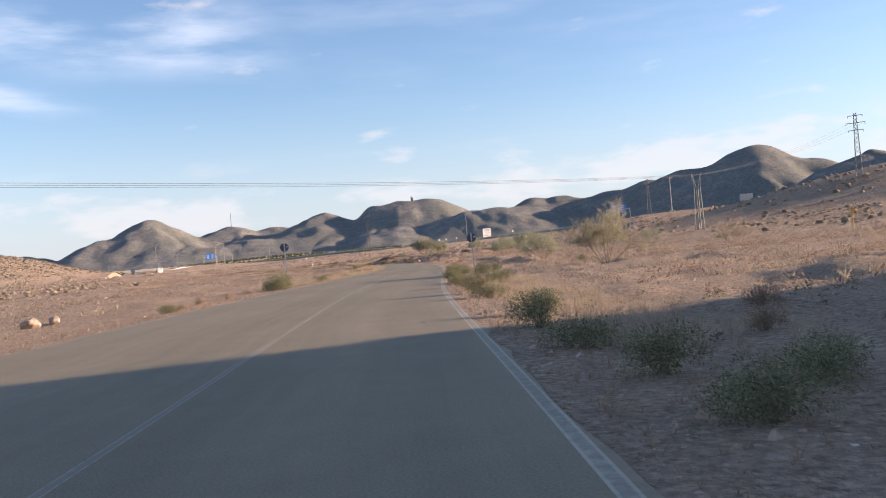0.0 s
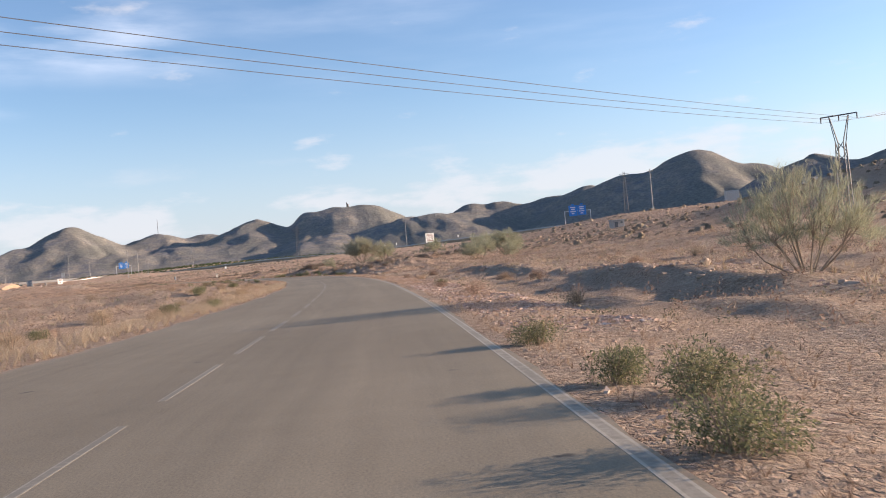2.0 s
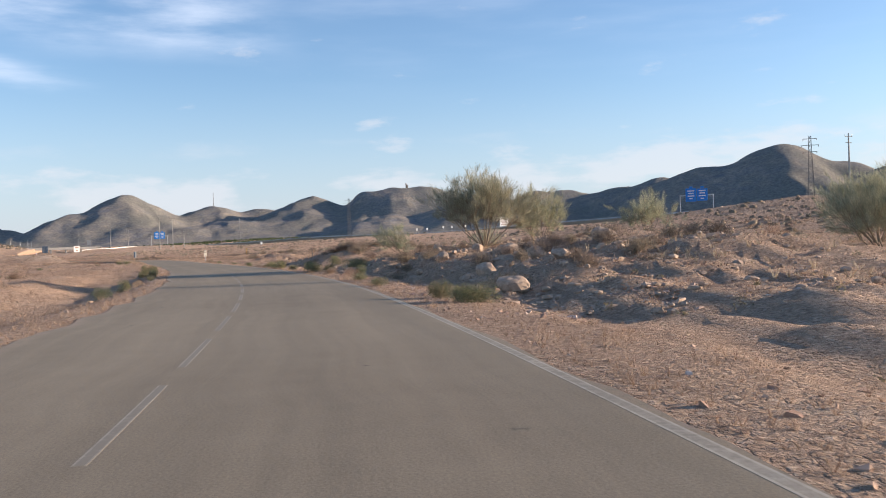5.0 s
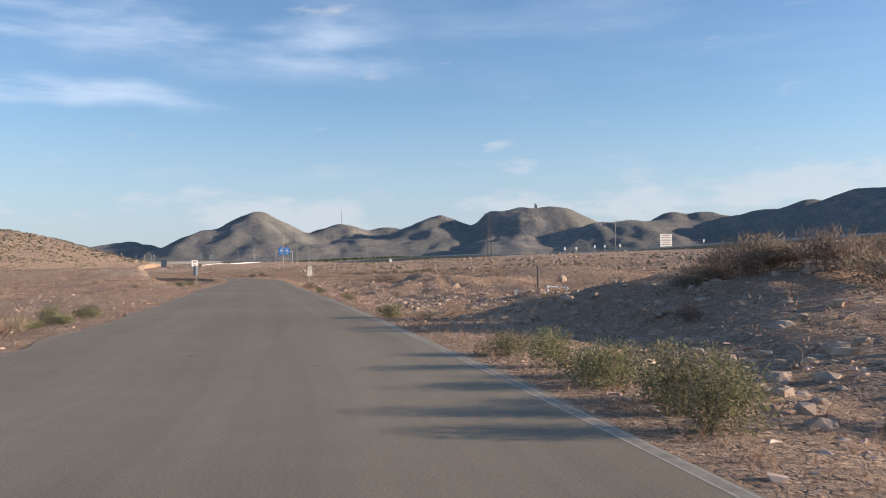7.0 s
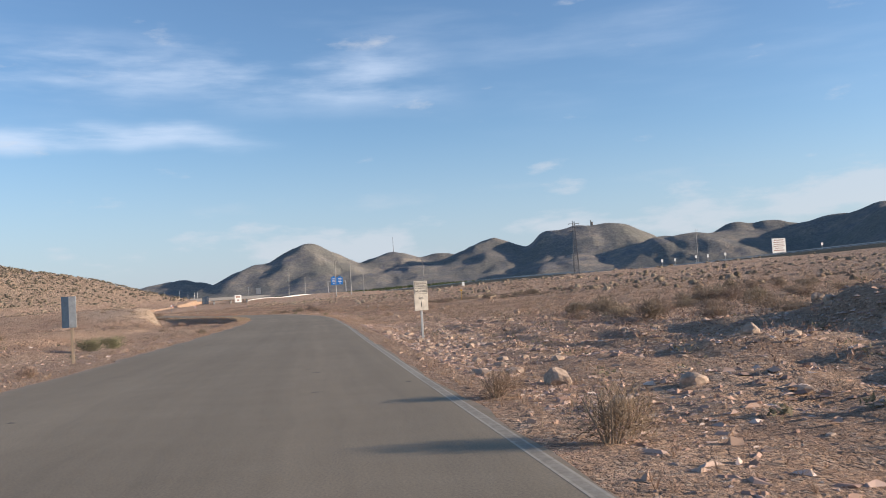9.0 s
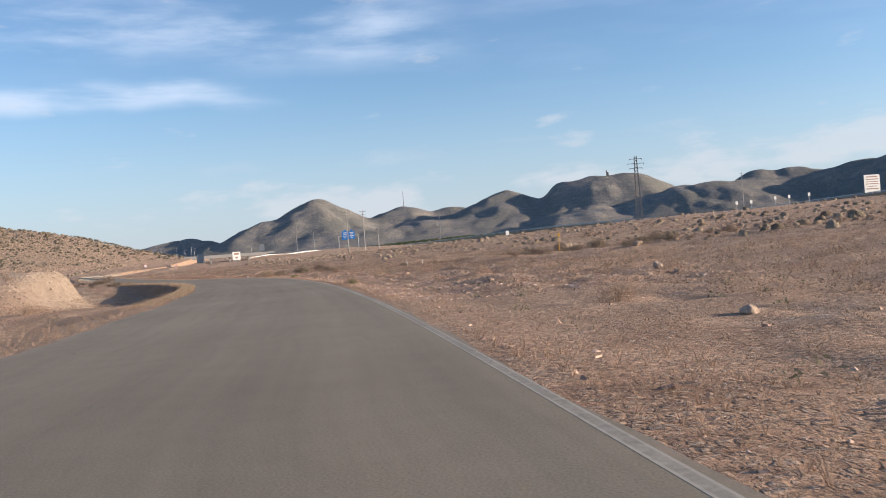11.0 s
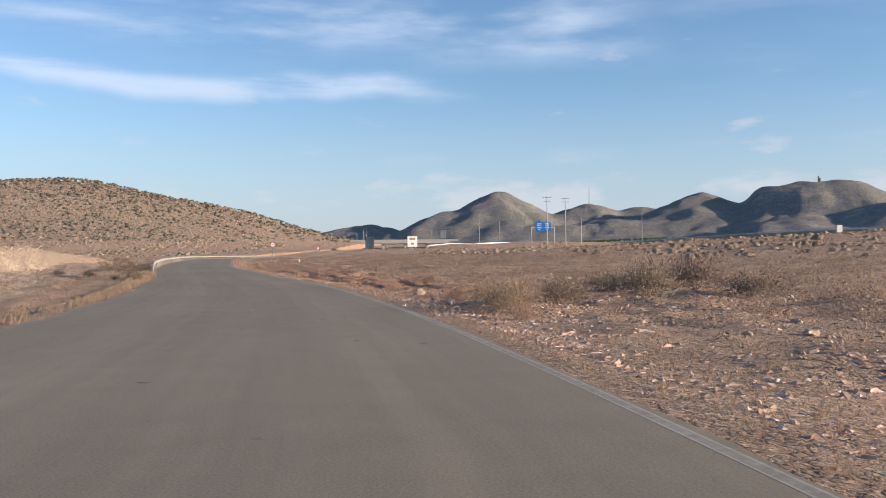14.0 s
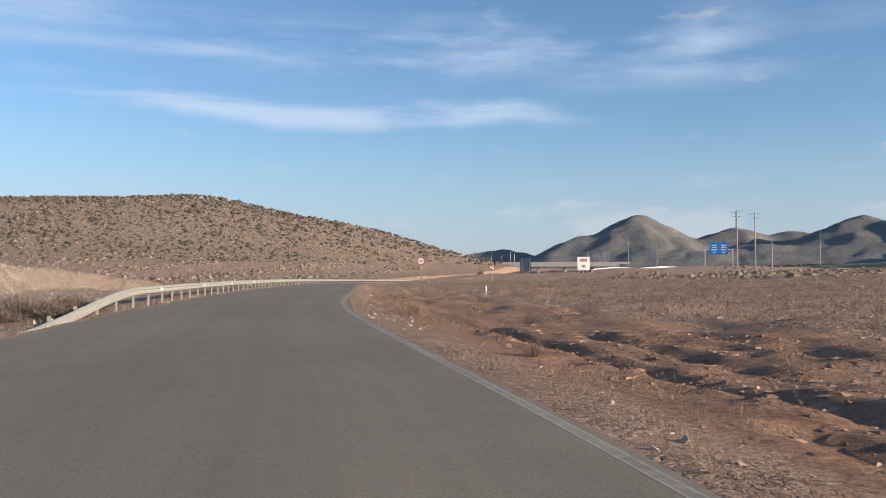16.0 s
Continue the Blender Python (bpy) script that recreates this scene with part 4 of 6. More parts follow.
def build_growth():
    rng = np.random.RandomState(11)
    r, l = 1.0, -1.0
    # dry grass
    g = np.concatenate([strew(rng, 18000, -5, 620, 0.12, 2.3, r, 1.3, -0.35), strew(rng, 14000, -5, 620, 0.1, 2.2, l, 1.3, -0.2), strew(rng, 7000, -5, 620, 2.3, 18, r, 1.4, 0.1), strew(rng, 5000, -5, 620, 2.3, 18, l, 1.4, 0.05)])
    g = clear_of(g, OPEN_SOIL)
    n = len(g)
    stuff("dry_grass", blades(rng, g, 0.05 + 0.20 * rng.rand(n) ** 2.0, 0.5 + 0.9 * rng.rand(n), 0.0045 + 0.003 * rng.rand(n), 10), M_DRY, "thin tufts of straw-coloured dry grass", "grass")
    g = np.concatenate([strew(rng, 14000, 0, 700, 20, 95, r, 1.2, -0.05), strew(rng, 10000, 0, 700, 22, 110, l, 1.2, -0.05)])
    n = len(g)
    stuff("dry_grass", blades(rng, g, 0.12 + 0.25 * rng.rand(n), 0.8 + 0.8 * rng.rand(n), 0.030 + 0.025 * rng.rand(n), 7), M_DRY, "pale dry grass on the open slopes", "grass")
    g = np.concatenate([strew(rng, 9000, 0, 250, 9, 90, r, 1.3, -0.2), strew(rng, 2500, 0, 200, 6, 60, l, 1.3, -0.2)])
    n = len(g)
    stuff("dry_grass", blades(rng, g, 0.15 + 0.30 * rng.rand(n), 0.6 + 0.7 * rng.rand(n), 0.022 + 0.022 * rng.rand(n), 9), M_STRAW, "pale straw-coloured grass clumps on the slope", "grass")
    g = np.concatenate([strew(rng, 1500, 60, 150, 0.2, 3.0, l), strew(rng, 500, 10, 42, 1.0, 3.6, r)])
    n = len(g)
    stuff("tall_grass", blades(rng, g, 0.16 + 0.34 * rng.rand(n), 0.5 + 0.8 * rng.rand(n), 0.004 + 0.004 * rng.rand(n), 26), M_STRAW, "tall pale dry grass on the verge", "grass")
    g = np.concatenate([strew(rng, 1000, 395, 470, 0.05, 1.6, l), strew(rng, 900, 470, 525, 0.05, 2.0, l)])
    n = len(g)
    stuff("verge_grass", blades(rng, g, 0.06 + 0.30 * rng.rand(n) ** 1.5, 0.4 + 0.8 * rng.rand(n), 0.005 + 0.005 * rng.rand(n), 24), M_DRY, "short dry brownish grass on the verge", "grass")
    # dead brown scrub, twiggy
    s = np.concatenate([strew(rng, 4600, -5, 620, 1.8, 18, r, 1.2, 0.05, 0.2), strew(rng, 2800, -5, 620, 1.2, 20, l, 1.2, 0.05, 0.2)])
    s = clear_of(s, OPEN_SOIL)
    n = len(s)
    stuff("brown_scrub", twigs(rng, s, 0.12 + 0.30 * rng.rand(n) ** 1.7, 0.11 + 0.28 * rng.rand(n) ** 1.6, 0.010 + 0.007 * rng.rand(n), 50), M_DEAD, "low dead brown twiggy scrub", "scrub")
    s = np.concatenate([strew(rng, 9000, 0, 720, 48, 150, r, 1.2, -0.02, 0.05), strew(rng, 6000, 0, 720, 48, 150, l, 1.2, -0.05, 0.06)])
    n = len(s)
    rad = 0.20 + 0.50 * rng.rand(n) ** 1.8
    stuff("brown_scrub", lumps(rng, s, rad, rad * rng.uniform(0.35, 0.65, n)), M_BROWNCLUMP, "low brown scrub on the open slopes", "scrub", True)
    stuff("brown_scrub", twigs(rng, s, rad, rad * 0.75, 0.035 + 0.02 * rng.rand(n), 10), M_DEAD, "thin dead twigs over the brown scrub", "scrub")
    s = np.concatenate([strew(rng, 6500, 0, 680, 14, 62, r, 1.2, 0.02, 0.07), strew(rng, 3000, 0, 680, 14, 60, l, 1.2, 0.02, 0.07)])
    s = clear_of(s, OPEN_SOIL)
    n = len(s)
    rad = 0.22 + 0.55 * rng.rand(n) ** 1.6
    stuff("brown_scrub", twigs(rng, s, rad, rad * rng.uniform(0.5, 0.85, n), 0.028 + 0.018 * rng.rand(n), 46), M_BROWNBUSH, "soft brown twiggy scrub in loose patches", "scrub")
    s = np.concatenate([strew(rng, 11000, 0, 640, 4.5, 38, r, 1.1, -0.2), strew(rng, 6500, 0, 640, 5, 36, l, 1.1, -0.1)])
    s = clear_of(s, OPEN_SOIL)
    n = len(s)
    stuff("brown_scrub", twigs(rng, s, 0.18 + 0.46 * rng.rand(n) ** 1.6, 0.16 + 0.40 * rng.rand(n) ** 1.6, 0.026 + 0.018 * rng.rand(n), 20), M_DEAD, "low brown twiggy scrub beyond the verge", "scrub")
    s = np.concatenate([strew(rng, 3000, 488, 610, 8, 46, r, 1.1, -0.15, 0.12), strew(rng, 2600, 396, 488, 9, 50, r, 1.1, 0.05, 0.10), strew(rng, 2200, 250, 396, 9, 50, r, 1.1, 0.12, 0.10)])
    s = clear_of(s, OPEN_SOIL)
    n = len(s)
    rad = 0.20 + 0.50 * rng.rand(n) ** 1.5
    stuff("brown_scrub", twigs(rng, s, rad, rad * rng.uniform(0.5, 0.9, n), 0.018 + 0.012 * rng.rand(n), 44), M_BROWNBUSH, "greyish brown twiggy scrub between the stones", "scrub")
    # larger brown clumps in patches on the slopes
    s = np.concatenate([strew(rng, 5200, 225, 660, 9, 110, r, 1.25, 0.22, 0.035), strew(rng, 1500, 0, 225, 14, 110, r, 1.1, 0.3, 0.03), strew(rng, 1300, 150, 560, 8, 70, l, 1.1, 0.35, 0.04)])
    n = len(s)
    rad = 0.40 + 0.65 * rng.rand(n) ** 1.5
    tall = rad * (0.55 + 0.3 * rng.rand(n))
    stuff("brown_clumps", twigs(rng, s, rad, tall, 0.026 + 0.018 * rng.rand(n), 64), M_DEAD, "dead brown twigs of the scrub clumps", "scrub")
    # grey-green scrub with small leaves
    q = np.concatenate([strew(rng, 1500, -5, 620, 2.2, 28, r, 1.1, 0.0), strew(rng, 900, -5, 620, 2.2, 28, l, 1.1, 0.05)])
    q = clear_of(q, OPEN_SOIL)
    n = len(q)
    rad = 0.14 + 0.34 * rng.rand(n) ** 2
    stuff("grey_scrub", chips(rng, q, rad, rad * (0.7 + 0.5 * rng.rand(n)), 0.030 + 0.016 * rng.rand(n), 26), M_SCRUB, "grey-green low thorny scrub in dry soil", "scrub")
    q = np.concatenate([strew(rng, 3600, 0, 740, 46, 140, r, 1.1, -0.1), strew(rng, 2600, 0, 740, 46, 150, l, 1.1, -0.1)])
    n = len(q)
    rad = 0.28 + 0.55 * rng.rand(n) ** 2
    stuff("grey_scrub", lumps(rng, q, rad, rad * (0.6 + 0.4 * rng.rand(n))), M_GREYCLUMP, "grey-green rounded scrub on the open slopes", "scrub", True)
    stuff("grey_scrub", twigs(rng, q, rad, rad * 0.9, 0.035 + 0.02 * rng.rand(n), 8), M_SCRUB, "grey-green twigs over the rounded scrub", "scrub")
    # far scrub over the slopes and the hill
    m = 9500
    x, y = rng.uniform(-760, 360, m), rng.uniform(90, 1150, m)
    u, v = to_uv(x, y)
    d = np.abs(v - road_v(np.clip(u, -58, 748)))
    keep = (d > 75) & (fbm(x * 0.03, y * 0.03, 3) > -0.25)
    x, y = x[keep], y[keep]
    p = np.stack([x, y, land(x, y)], -1)
    n = len(p)
    rad = 0.5 + 0.7 * rng.rand(n) ** 2
    stuff("far_scrub", lumps(rng, p, rad, rad * 0.7), M_GREYCLUMP, "scattered dull green scrub on the far slopes", "scrub", True)
    m = 15000
    x, y = -540 + 180 * rng.normal(size=m), 770 + 90 * rng.normal(size=m)
    z = land(x, y)
    keep = (z > 9) & (x < -320)
    p = np.stack([x, y, z], -1)[keep]
    n = len(p)
    rad = 0.6 + 0.7 * rng.rand(n) ** 1.8
    stuff("hill_scrub", lumps(rng, p, rad, rad * rng.uniform(0.5, 0.9, n)), M_HILLSCRUB, "dense brownish green scrub covering the low hill", "scrub", True)
    stuff("hill_scrub", twigs(rng, p, rad, rad * 0.9, 0.12 + 0.08 * rng.rand(n), 4), M_SCRUB, "dry twigs over the scrub of the low hill", "scrub")
    k = p[rng.rand(n) < 0.05]
    stuff("hill_rocks", rocks_mesh(rng, k, 0.35 + 0.75 * rng.rand(len(k)) ** 2), M_ROCK, "pale rock outcrops on the low hill", "rocks")
    # strips of scrub along the old terraces below the hill
    x, y = rng.uniform(-470, -140, 16000), rng.uniform(520, 800, 16000)
    u, v = to_uv(x, y)
    far = road_v(np.clip(u, -58, 748)) - v
    keep = (far > 34) & (np.sin(far * 0.21 + 1.3 * fbm(x * 0.02, y * 0.02, 2)) > 0.25) & (land(x, y) < 12)
    p = np.stack([x, y, land(x, y)], -1)[keep]
    n = len(p)
    rad = 0.35 + 0.6 * rng.rand(n) ** 1.6
    stuff("terrace_scrub", lumps(rng, p, rad, rad * 0.75), M_GREYCLUMP, "strips of dull scrub along old field terraces", "scrub", True)
    # orchards and trees at the foot of the hills
    m = 2600
    a, dd = np.radians(rng.uniform(-26, 8, m)), rng.uniform(1150, 1900, m)
    x, y = np.sin(a) * dd, np.cos(a) * dd
    keep = fbm(x * 0.006, y * 0.012, 3) > 0.0
    x, y = x[keep], y[keep]
    p = np.stack([x, y, land(x, y)], -1)
    n = len(p)
    rad = 1.4 + 1.2 * rng.rand(n)
    stuff("far_orchard", chips(rng, p, rad, rad * 1.1, 0.8 + 0.4 * rng.rand(n), 24), M_ORCHARD, "distant dark green orchard trees below the hills", "trees")
    # stones
    k = np.concatenate([strew(rng, 5000, -5, 600, 0.05, 1.5, r, 1.0), strew(rng, 2500, -5, 600, 0.2, 2.0, l, 1.0), strew(rng, 4500, -5, 620, 1.5, 16, r, 1.3, 0.0, 0.2), strew(rng, 3000, -5, 620, 1.5, 20, l, 1.2, 0.05, 0.2), strew(rng, 4000, 190, 242, 1.0, 16, r, 1.0)])
    k = clear_of(k, OPEN_SOIL)
    n = len(k)
    stuff("loose_stones", stones_mesh(rng, k, 0.018 + 0.085 * rng.rand(n) ** 5), M_RUBBLE, "loose pale limestone stones on the soil", "stones")
    k = np.concatenate([strew(rng, 1500, 180, 242, 2.0, 14, r), strew(rng, 260, 84, 148, 8.0, 12.0, r), strew(rng, 420, 262, 348, 2.2, 18, r, 1.2), strew(rng, 300, 383, 478, 2.5, 18, r, 1.2), strew(rng, 620, 236, 270, 1.4, 10, r), strew(rng, 70, 308, 332, 0.7, 2.8, r), strew(rng, 420, 430, 545, 10.5, 18, l), strew(rng, 120, 470, 530, 8, 16, r), strew(rng, 90, 100, 145, 1.5, 6, l)])
    n = len(k)
    stuff("loose_rocks", rocks_mesh(rng, k, 0.06 + 0.17 * rng.rand(n) ** 2.2), M_ROCK, "pale limestone rocks scattered over the bank", "stones")
    k = np.concatenate([strew(rng, 34000, 262, 348, 0.6, 14, r, 1.5, -0.6, 0.25), strew(rng, 36000, 383, 478, 0.6, 14, r, 1.5, -0.6, 0.25), strew(rng, 9000, 80, 140, 0.3, 3.2, r, 1.0, -0.6, 0.25), strew(rng, 5000, 180, 245, 0.5, 10, r, 1.3, -0.4, 0.25), strew(rng, 2600, 84, 148, 8.5, 12.0, r, 1.0), strew(rng, 5000, 262, 350, 0.6, 9, l, 1.0, -0.3, 0.25)])
    k = np.concatenate([k, strew(rng, 7000, 484, 570, 8.5, 30, r, 1.2, -0.2, 0.25), strew(rng, 3500, 430, 540, 12, 22, l, 1.0, -0.5, 0.25)])
    n = len(k)
    stuff("rubble", shards_mesh(rng, k, 0.026 + 0.060 * rng.rand(n) ** 2.2), M_RUBBLE, "pinkish limestone rubble covering rough ground", "rubble")


def build_clods():
    """Clods of orange earth thrown up along the wheel ruts."""
    rng = np.random.RandomState(21)
    at = []
    for (ax, ay), (bx, by), dep in RUTS:
        t, o = rng.rand(420), rng.normal(size=420) * 0.55
        ln = math.hypot(bx - ax, by - ay)
        at.append(np.stack([ax + (bx - ax) * t - (by - ay) / ln * o, ay + (by - ay) * t + (bx - ax) / ln * o], -1))
    at = np.concatenate(at)
    base = np.concatenate([at, land(at[:, 0], at[:, 1])[:, None]], 1)
    stuff("earth_clods", shards_mesh(rng, base, 0.025 + 0.065 * rng.rand(len(base)) ** 2), M_CLOD, "crumbled orange earth clods beside wheel ruts", "soil")


def bush_mesh(seed, r, h, count, size):
    """Leaves of one low bush, in uneven lobes round a few twigs."""
    rng = np.random.RandomState(seed)
    lobes = np.stack([rng.uniform(-0.55, 0.55, 9) * r, rng.uniform(-0.55, 0.55, 9) * r, rng.uniform(0.25, 0.62, 9) * h], -1)
    i = rng.randint(0, 9, count)
    d = rng.normal(size=(count, 3))
    d /= np.linalg.norm(d, axis=1, keepdims=True)
    p = lobes[i] + d * (rng.rand(count, 1) ** 0.4) * np.array([0.48 * r, 0.48 * r, 0.38 * h])
    p[:, 2] = np.abs(p[:, 2])
    u = d + 0.7 * rng.normal(size=(count, 3))
    u /= np.linalg.norm(u, axis=1, keepdims=True)
    w = np.cross(u, rng.normal(size=(count, 3)))
    w /= np.linalg.norm(w, axis=1, keepdims=True)
    s = size * (0.6 + 0.8 * rng.rand(count, 1))
    v = np.stack([p - u * s, p + w * s * 0.55, p + u * s], 1).reshape(-1, 3)
    return v, np.arange(len(v)).reshape(-1, 3)


def make_bush(name, seed, r, h, leaf_mat, label, count=1500, size=0.035, twiggy=False):
    ob = new(name)
    tagged(ob, label, "bush", "roadside bushes")
    if twiggy:
        rt = np.random.RandomState(seed)
        lobes = np.stack([rt.uniform(-0.45, 0.45, 7) * r, rt.uniform(-0.45, 0.45, 7) * r, rt.uniform(0.05, 0.35, 7) * h], -1)
        vf = twigs(rt, lobes, r * rt.uniform(0.5, 0.8, 7), h * rt.uniform(0.45, 0.85, 7), np.full(7, size), count // 7)
    else:
        vf = bush_mesh(seed, r, h, count, size)
    leaves = tagged(new("foliage", mesh_np("foliage", *vf, leaf_mat)), kind="stuff")
    leaves.parent = ob
    rng = np.random.RandomState(seed + 50)
    bm = bmesh.new()
    for k in range(12):
        a = rng.rand() * 6.283
        add_tube(bm, (0.03 * math.cos(a), 0.03 * math.sin(a), -0.05), (0.6 * r * math.cos(a) * rng.rand(), 0.6 * r * math.sin(a) * rng.rand(), h * rng.uniform(0.4, 0.85)), 0.011, 0.004, 5)
    tagged(part("branchwork", bm, M_WOOD, ob), "thin woody brown stems", kind="stuff")
    return ob


BUSH_LABELS = ("rounded dark green saltbush on the gravel verge", "spreading olive-green saltbush with yellowish tips", "small brown half-dry bush beside the asphalt", "pale dry straw-coloured bush on stony soil", "large dull brown half-dry bush in the scrub")


def build_bushes():
    kinds = [make_bush("saltbush", 1, 0.62, 0.75, M_BUSH, BUSH_LABELS[0], 3300, 0.024), make_bush("saltbush", 2, 0.75, 0.62, M_BUSH, BUSH_LABELS[1], 3300, 0.024), make_bush("dry_bush", 3, 0.42, 0.42, M_DEAD, BUSH_LABELS[2], 1500, 0.0075, True), make_bush("dry_bush", 4, 0.55, 0.60, M_DRY, BUSH_LABELS[3], 1500, 0.0075, True), make_bush("saltbush", 5, 0.5, 0.55, M_BUSH, BUSH_LABELS[0], 2600, 0.023), make_bush("dry_bush", 6, 0.62, 0.66, M_BROWNBUSH, BUSH_LABELS[4], 1150, 0.019, True), make_bush("dry_bush", 7, 0.70, 0.55, M_BROWNBUSH, BUSH_LABELS[4], 1150, 0.019, True)]
    # kind, place, size
    row_one = [(0, 1.05, 29.6, 1.1), (1, 1.35, 26.4, 1.0), (4, 1.0, 32.0, 0.9), (0, 1.55, 15.2, 1.0), (1, 1.75, 11.8, 1.0), (0, 2.1, 9.0, 0.9), (1, 2.3, 6.4, 1.0), (0, 1.9, 18.5, 0.9), (1, 3.4, 8.0, 0.9), (2, 4.3, 12.2, 1.0), (2, 5.6, 16.0, 1.2), (1, 0.45, 52.2, 1.0), (0, 0.45, 46.6, 0.85), (1, 0.65, 42.2, 0.74), (1, 0.85, 38.9, 0.89), (0, 0.65, 36.0, 0.74), (4, 0.45, 55.3, 0.9), (1, 0.45, 49.5, 1.0), (1, 0.7, 70.0, 0.9), (4, 0.9, 64.2, 1.1), (0, 1.5, 60.2, 1.1)]
    row_two = [(1, 1.3, 57.6, 1.0), (1, 2.4, 58.6, 1.1), (0, 2.5, 56.4, 0.9), (0, 3.4, 60.0, 0.9), (1, 0.5, 74.0, 0.8), (4, 0.6, 77.1, 0.9), (1, 1.0, 76.0, 0.9), (1, 0.6, 81.3, 0.8), (3, 1.6, 99.3, 1.0), (2, 1.1, 109.8, 0.9), (4, 1.3, 113.1, 0.8), (3, 1.2, 128.0, 0.9), (2, 0.4, 138.0, 1.0), (0, -9.6, 36.0, 1.5), (4, -10.3, 56.5, 1.4), (1, -11.3, 58.0, 1.2), (1, -9.7, 70.0, 0.9), (1, -9.9, 73.0, 0.9), (4, -9.4, 84.0, 0.8), (4, -8.8, 107.8, 0.8), (2, -9.2, 110.0, 0.9)]
    row_three = [(3, -9.6, 101.0, 0.9), (2, -12.0, 152.0, 1.0), (4, -18.6, 202.6, 1.0), (0, -20.4, 209.6, 1.0), (1, -21.8, 214.5, 0.9), (4, -9.6, 200.9, 0.85), (4, -10.9, 207.6, 0.85), (3, -11.9, 214.6, 0.9), (2, -13.6, 220.0, 1.0), (4, -7.4, 192.2, 0.9), (1, -6.6, 190.4, 0.9), (0, -11.7, 216.2, 0.9), (0, -14.2, 223.4, 0.8), (0, -20.1, 240.6, 0.95), (0, -16.6, 232.4, 0.8), (1, -22.0, 246.4, 0.9), (0, -21.2, 244.6, 0.9), (1, -20.6, 242.6, 1.0), (0, -20.0, 239.7, 0.95), (1, -20.7, 243.4, 0.8), (1, -20.2, 241.4, 0.8)]
    row_four = [(0, -15.5, 227.0, 1.05), (1, -15.0, 224.2, 1.15), (0, -13.0, 228.6, 1.4), (1, -12.6, 226.0, 1.3), (4, -17.7, 232.4, 0.9), (0, -15.4, 240.6, 1.3), (0, -7.5, 192.6, 0.8), (1, -7.0, 190.6, 0.95), (4, -26.0, 257.4, 0.95), (3, -24.6, 260.2, 1.0), (3, -24.9, 257.0, 0.8), (3, -108.6, 466.5, 1.5), (2, -109.6, 465.2, 1.0), (3, -107.2, 464.0, 1.7), (3, -106.6, 462.0, 1.6), (3, -107.6, 462.8, 1.5), (5, -104.0, 468.0, 1.9), (5, -103.0, 472.0, 2.1), (6, -101.0, 470.0, 2.1), (6, -106.0, 472.0, 1.9), (3, -105.9, 459.8, 1.5), (5, -106.0, 464.6, 1.5), (6, -107.4, 466.2, 1.3), (5, -106.4, 460.8, 1.1)]
    row_five = [(3, -105.2, 458.0, 1.0), (4, -94.2, 438.4, 0.7), (3, -93.0, 436.2, 0.5), (1, 0.75, 40.1, 0.81), (1, 2.6, 39.3, 1.2), (1, 2.4, 42.3, 1.0), (2, -33.6, 250.3, 1.1), (2, -39.2, 297.6, 0.9), (4, -36.0, 286.4, 0.85), (2, -32.3, 278.0, 1.0), (4, -31.1, 273.9, 0.75), (2, -42.3, 304.8, 1.1), (2, -40.8, 301.0, 1.3), (2, -54.8, 312.6, 0.9), (2, -54.7, 314.8, 0.8), (2, -65.5, 344.2, 0.9), (1, -77.2, 403.8, 0.55), (3, -77.0, 403.2, 0.8), (3, -76.7, 402.0, 0.9), (1, -76.5, 401.6, 0.6), (4, -94.3, 439.2, 0.8)]
    row_six = [(2, -88.3, 428.4, 0.7), (2, -118.2, 482.4, 1.0), (2, -110.5, 467.8, 1.0), (3, -151.4, 515.9, 0.9), (3, -153.2, 518.4, 0.8), (2, -141.2, 503.7, 0.7), (2, -158.9, 505.4, 1.1), (2, -157.8, 502.9, 1.0), (2, -147.6, 491.2, 1.2), (2, -140.6, 485.6, 1.2), (2, -134.4, 479.0, 1.1)]
    spots = row_one + row_two + row_three + row_four + row_five + row_six
    spots += [(0, -9.9, 54.6, 1.6), (1, -10.5, 55.6, 1.7), (1, 0.55, 41.2, 0.70), (0, 0.65, 42.4, 0.63)]
    rng = np.random.RandomState(5)
    # thickets of larger brown bushes: middle, spread, how many, size
    # those round (-10.5, 240) and (-15, 259) are added to shade the ground beside them
    for ax, ay, sx, sy, many, lo, hi in ((-4, 278, 9, 14, 36, 1.0, 1.9), (-12, 257, 5, 7, 11, 1.0, 1.7), (-10.5, 240, 3.0, 7, 13, 1.0, 1.7), (-17.5, 253, 1.5, 5, 4, 0.7, 1.1), (-15, 259, 2.5, 6, 14, 1.1, 1.7), (-2.5, 205, 3.2, 9, 22, 0.7, 1.3), (-7.5, 218, 2.0, 7, 8, 0.7, 1.2), (3, 216, 4, 10, 14, 0.9, 1.5), (-25, 325, 5, 6, 10, 1.0, 1.7), (-64, 462, 5, 5, 12, 1.0, 1.9), (-52, 470, 8, 8, 12, 1.2, 2.2), (12, 330, 14, 20, 16, 1.3, 2.3), (-38, 335, 5, 12, 24, 0.9, 1.6), (-30, 366, 6, 18, 22, 1.0, 1.8), (-72, 452, 3.5, 5, 12, 0.9, 1.6), (-160, 507, 3, 3, 12, 0.8, 1.4), (-86, 470, 5, 4, 7, 0.7, 1.2), (-150, 494, 6, 4, 5, 0.8, 1.3)):
        for k in range(many):
            spots.append((5 + k % 2, ax + sx * rng.uniform(-1, 1), ay + sy * rng.uniform(-1, 1), float(rng.uniform(lo, hi))))
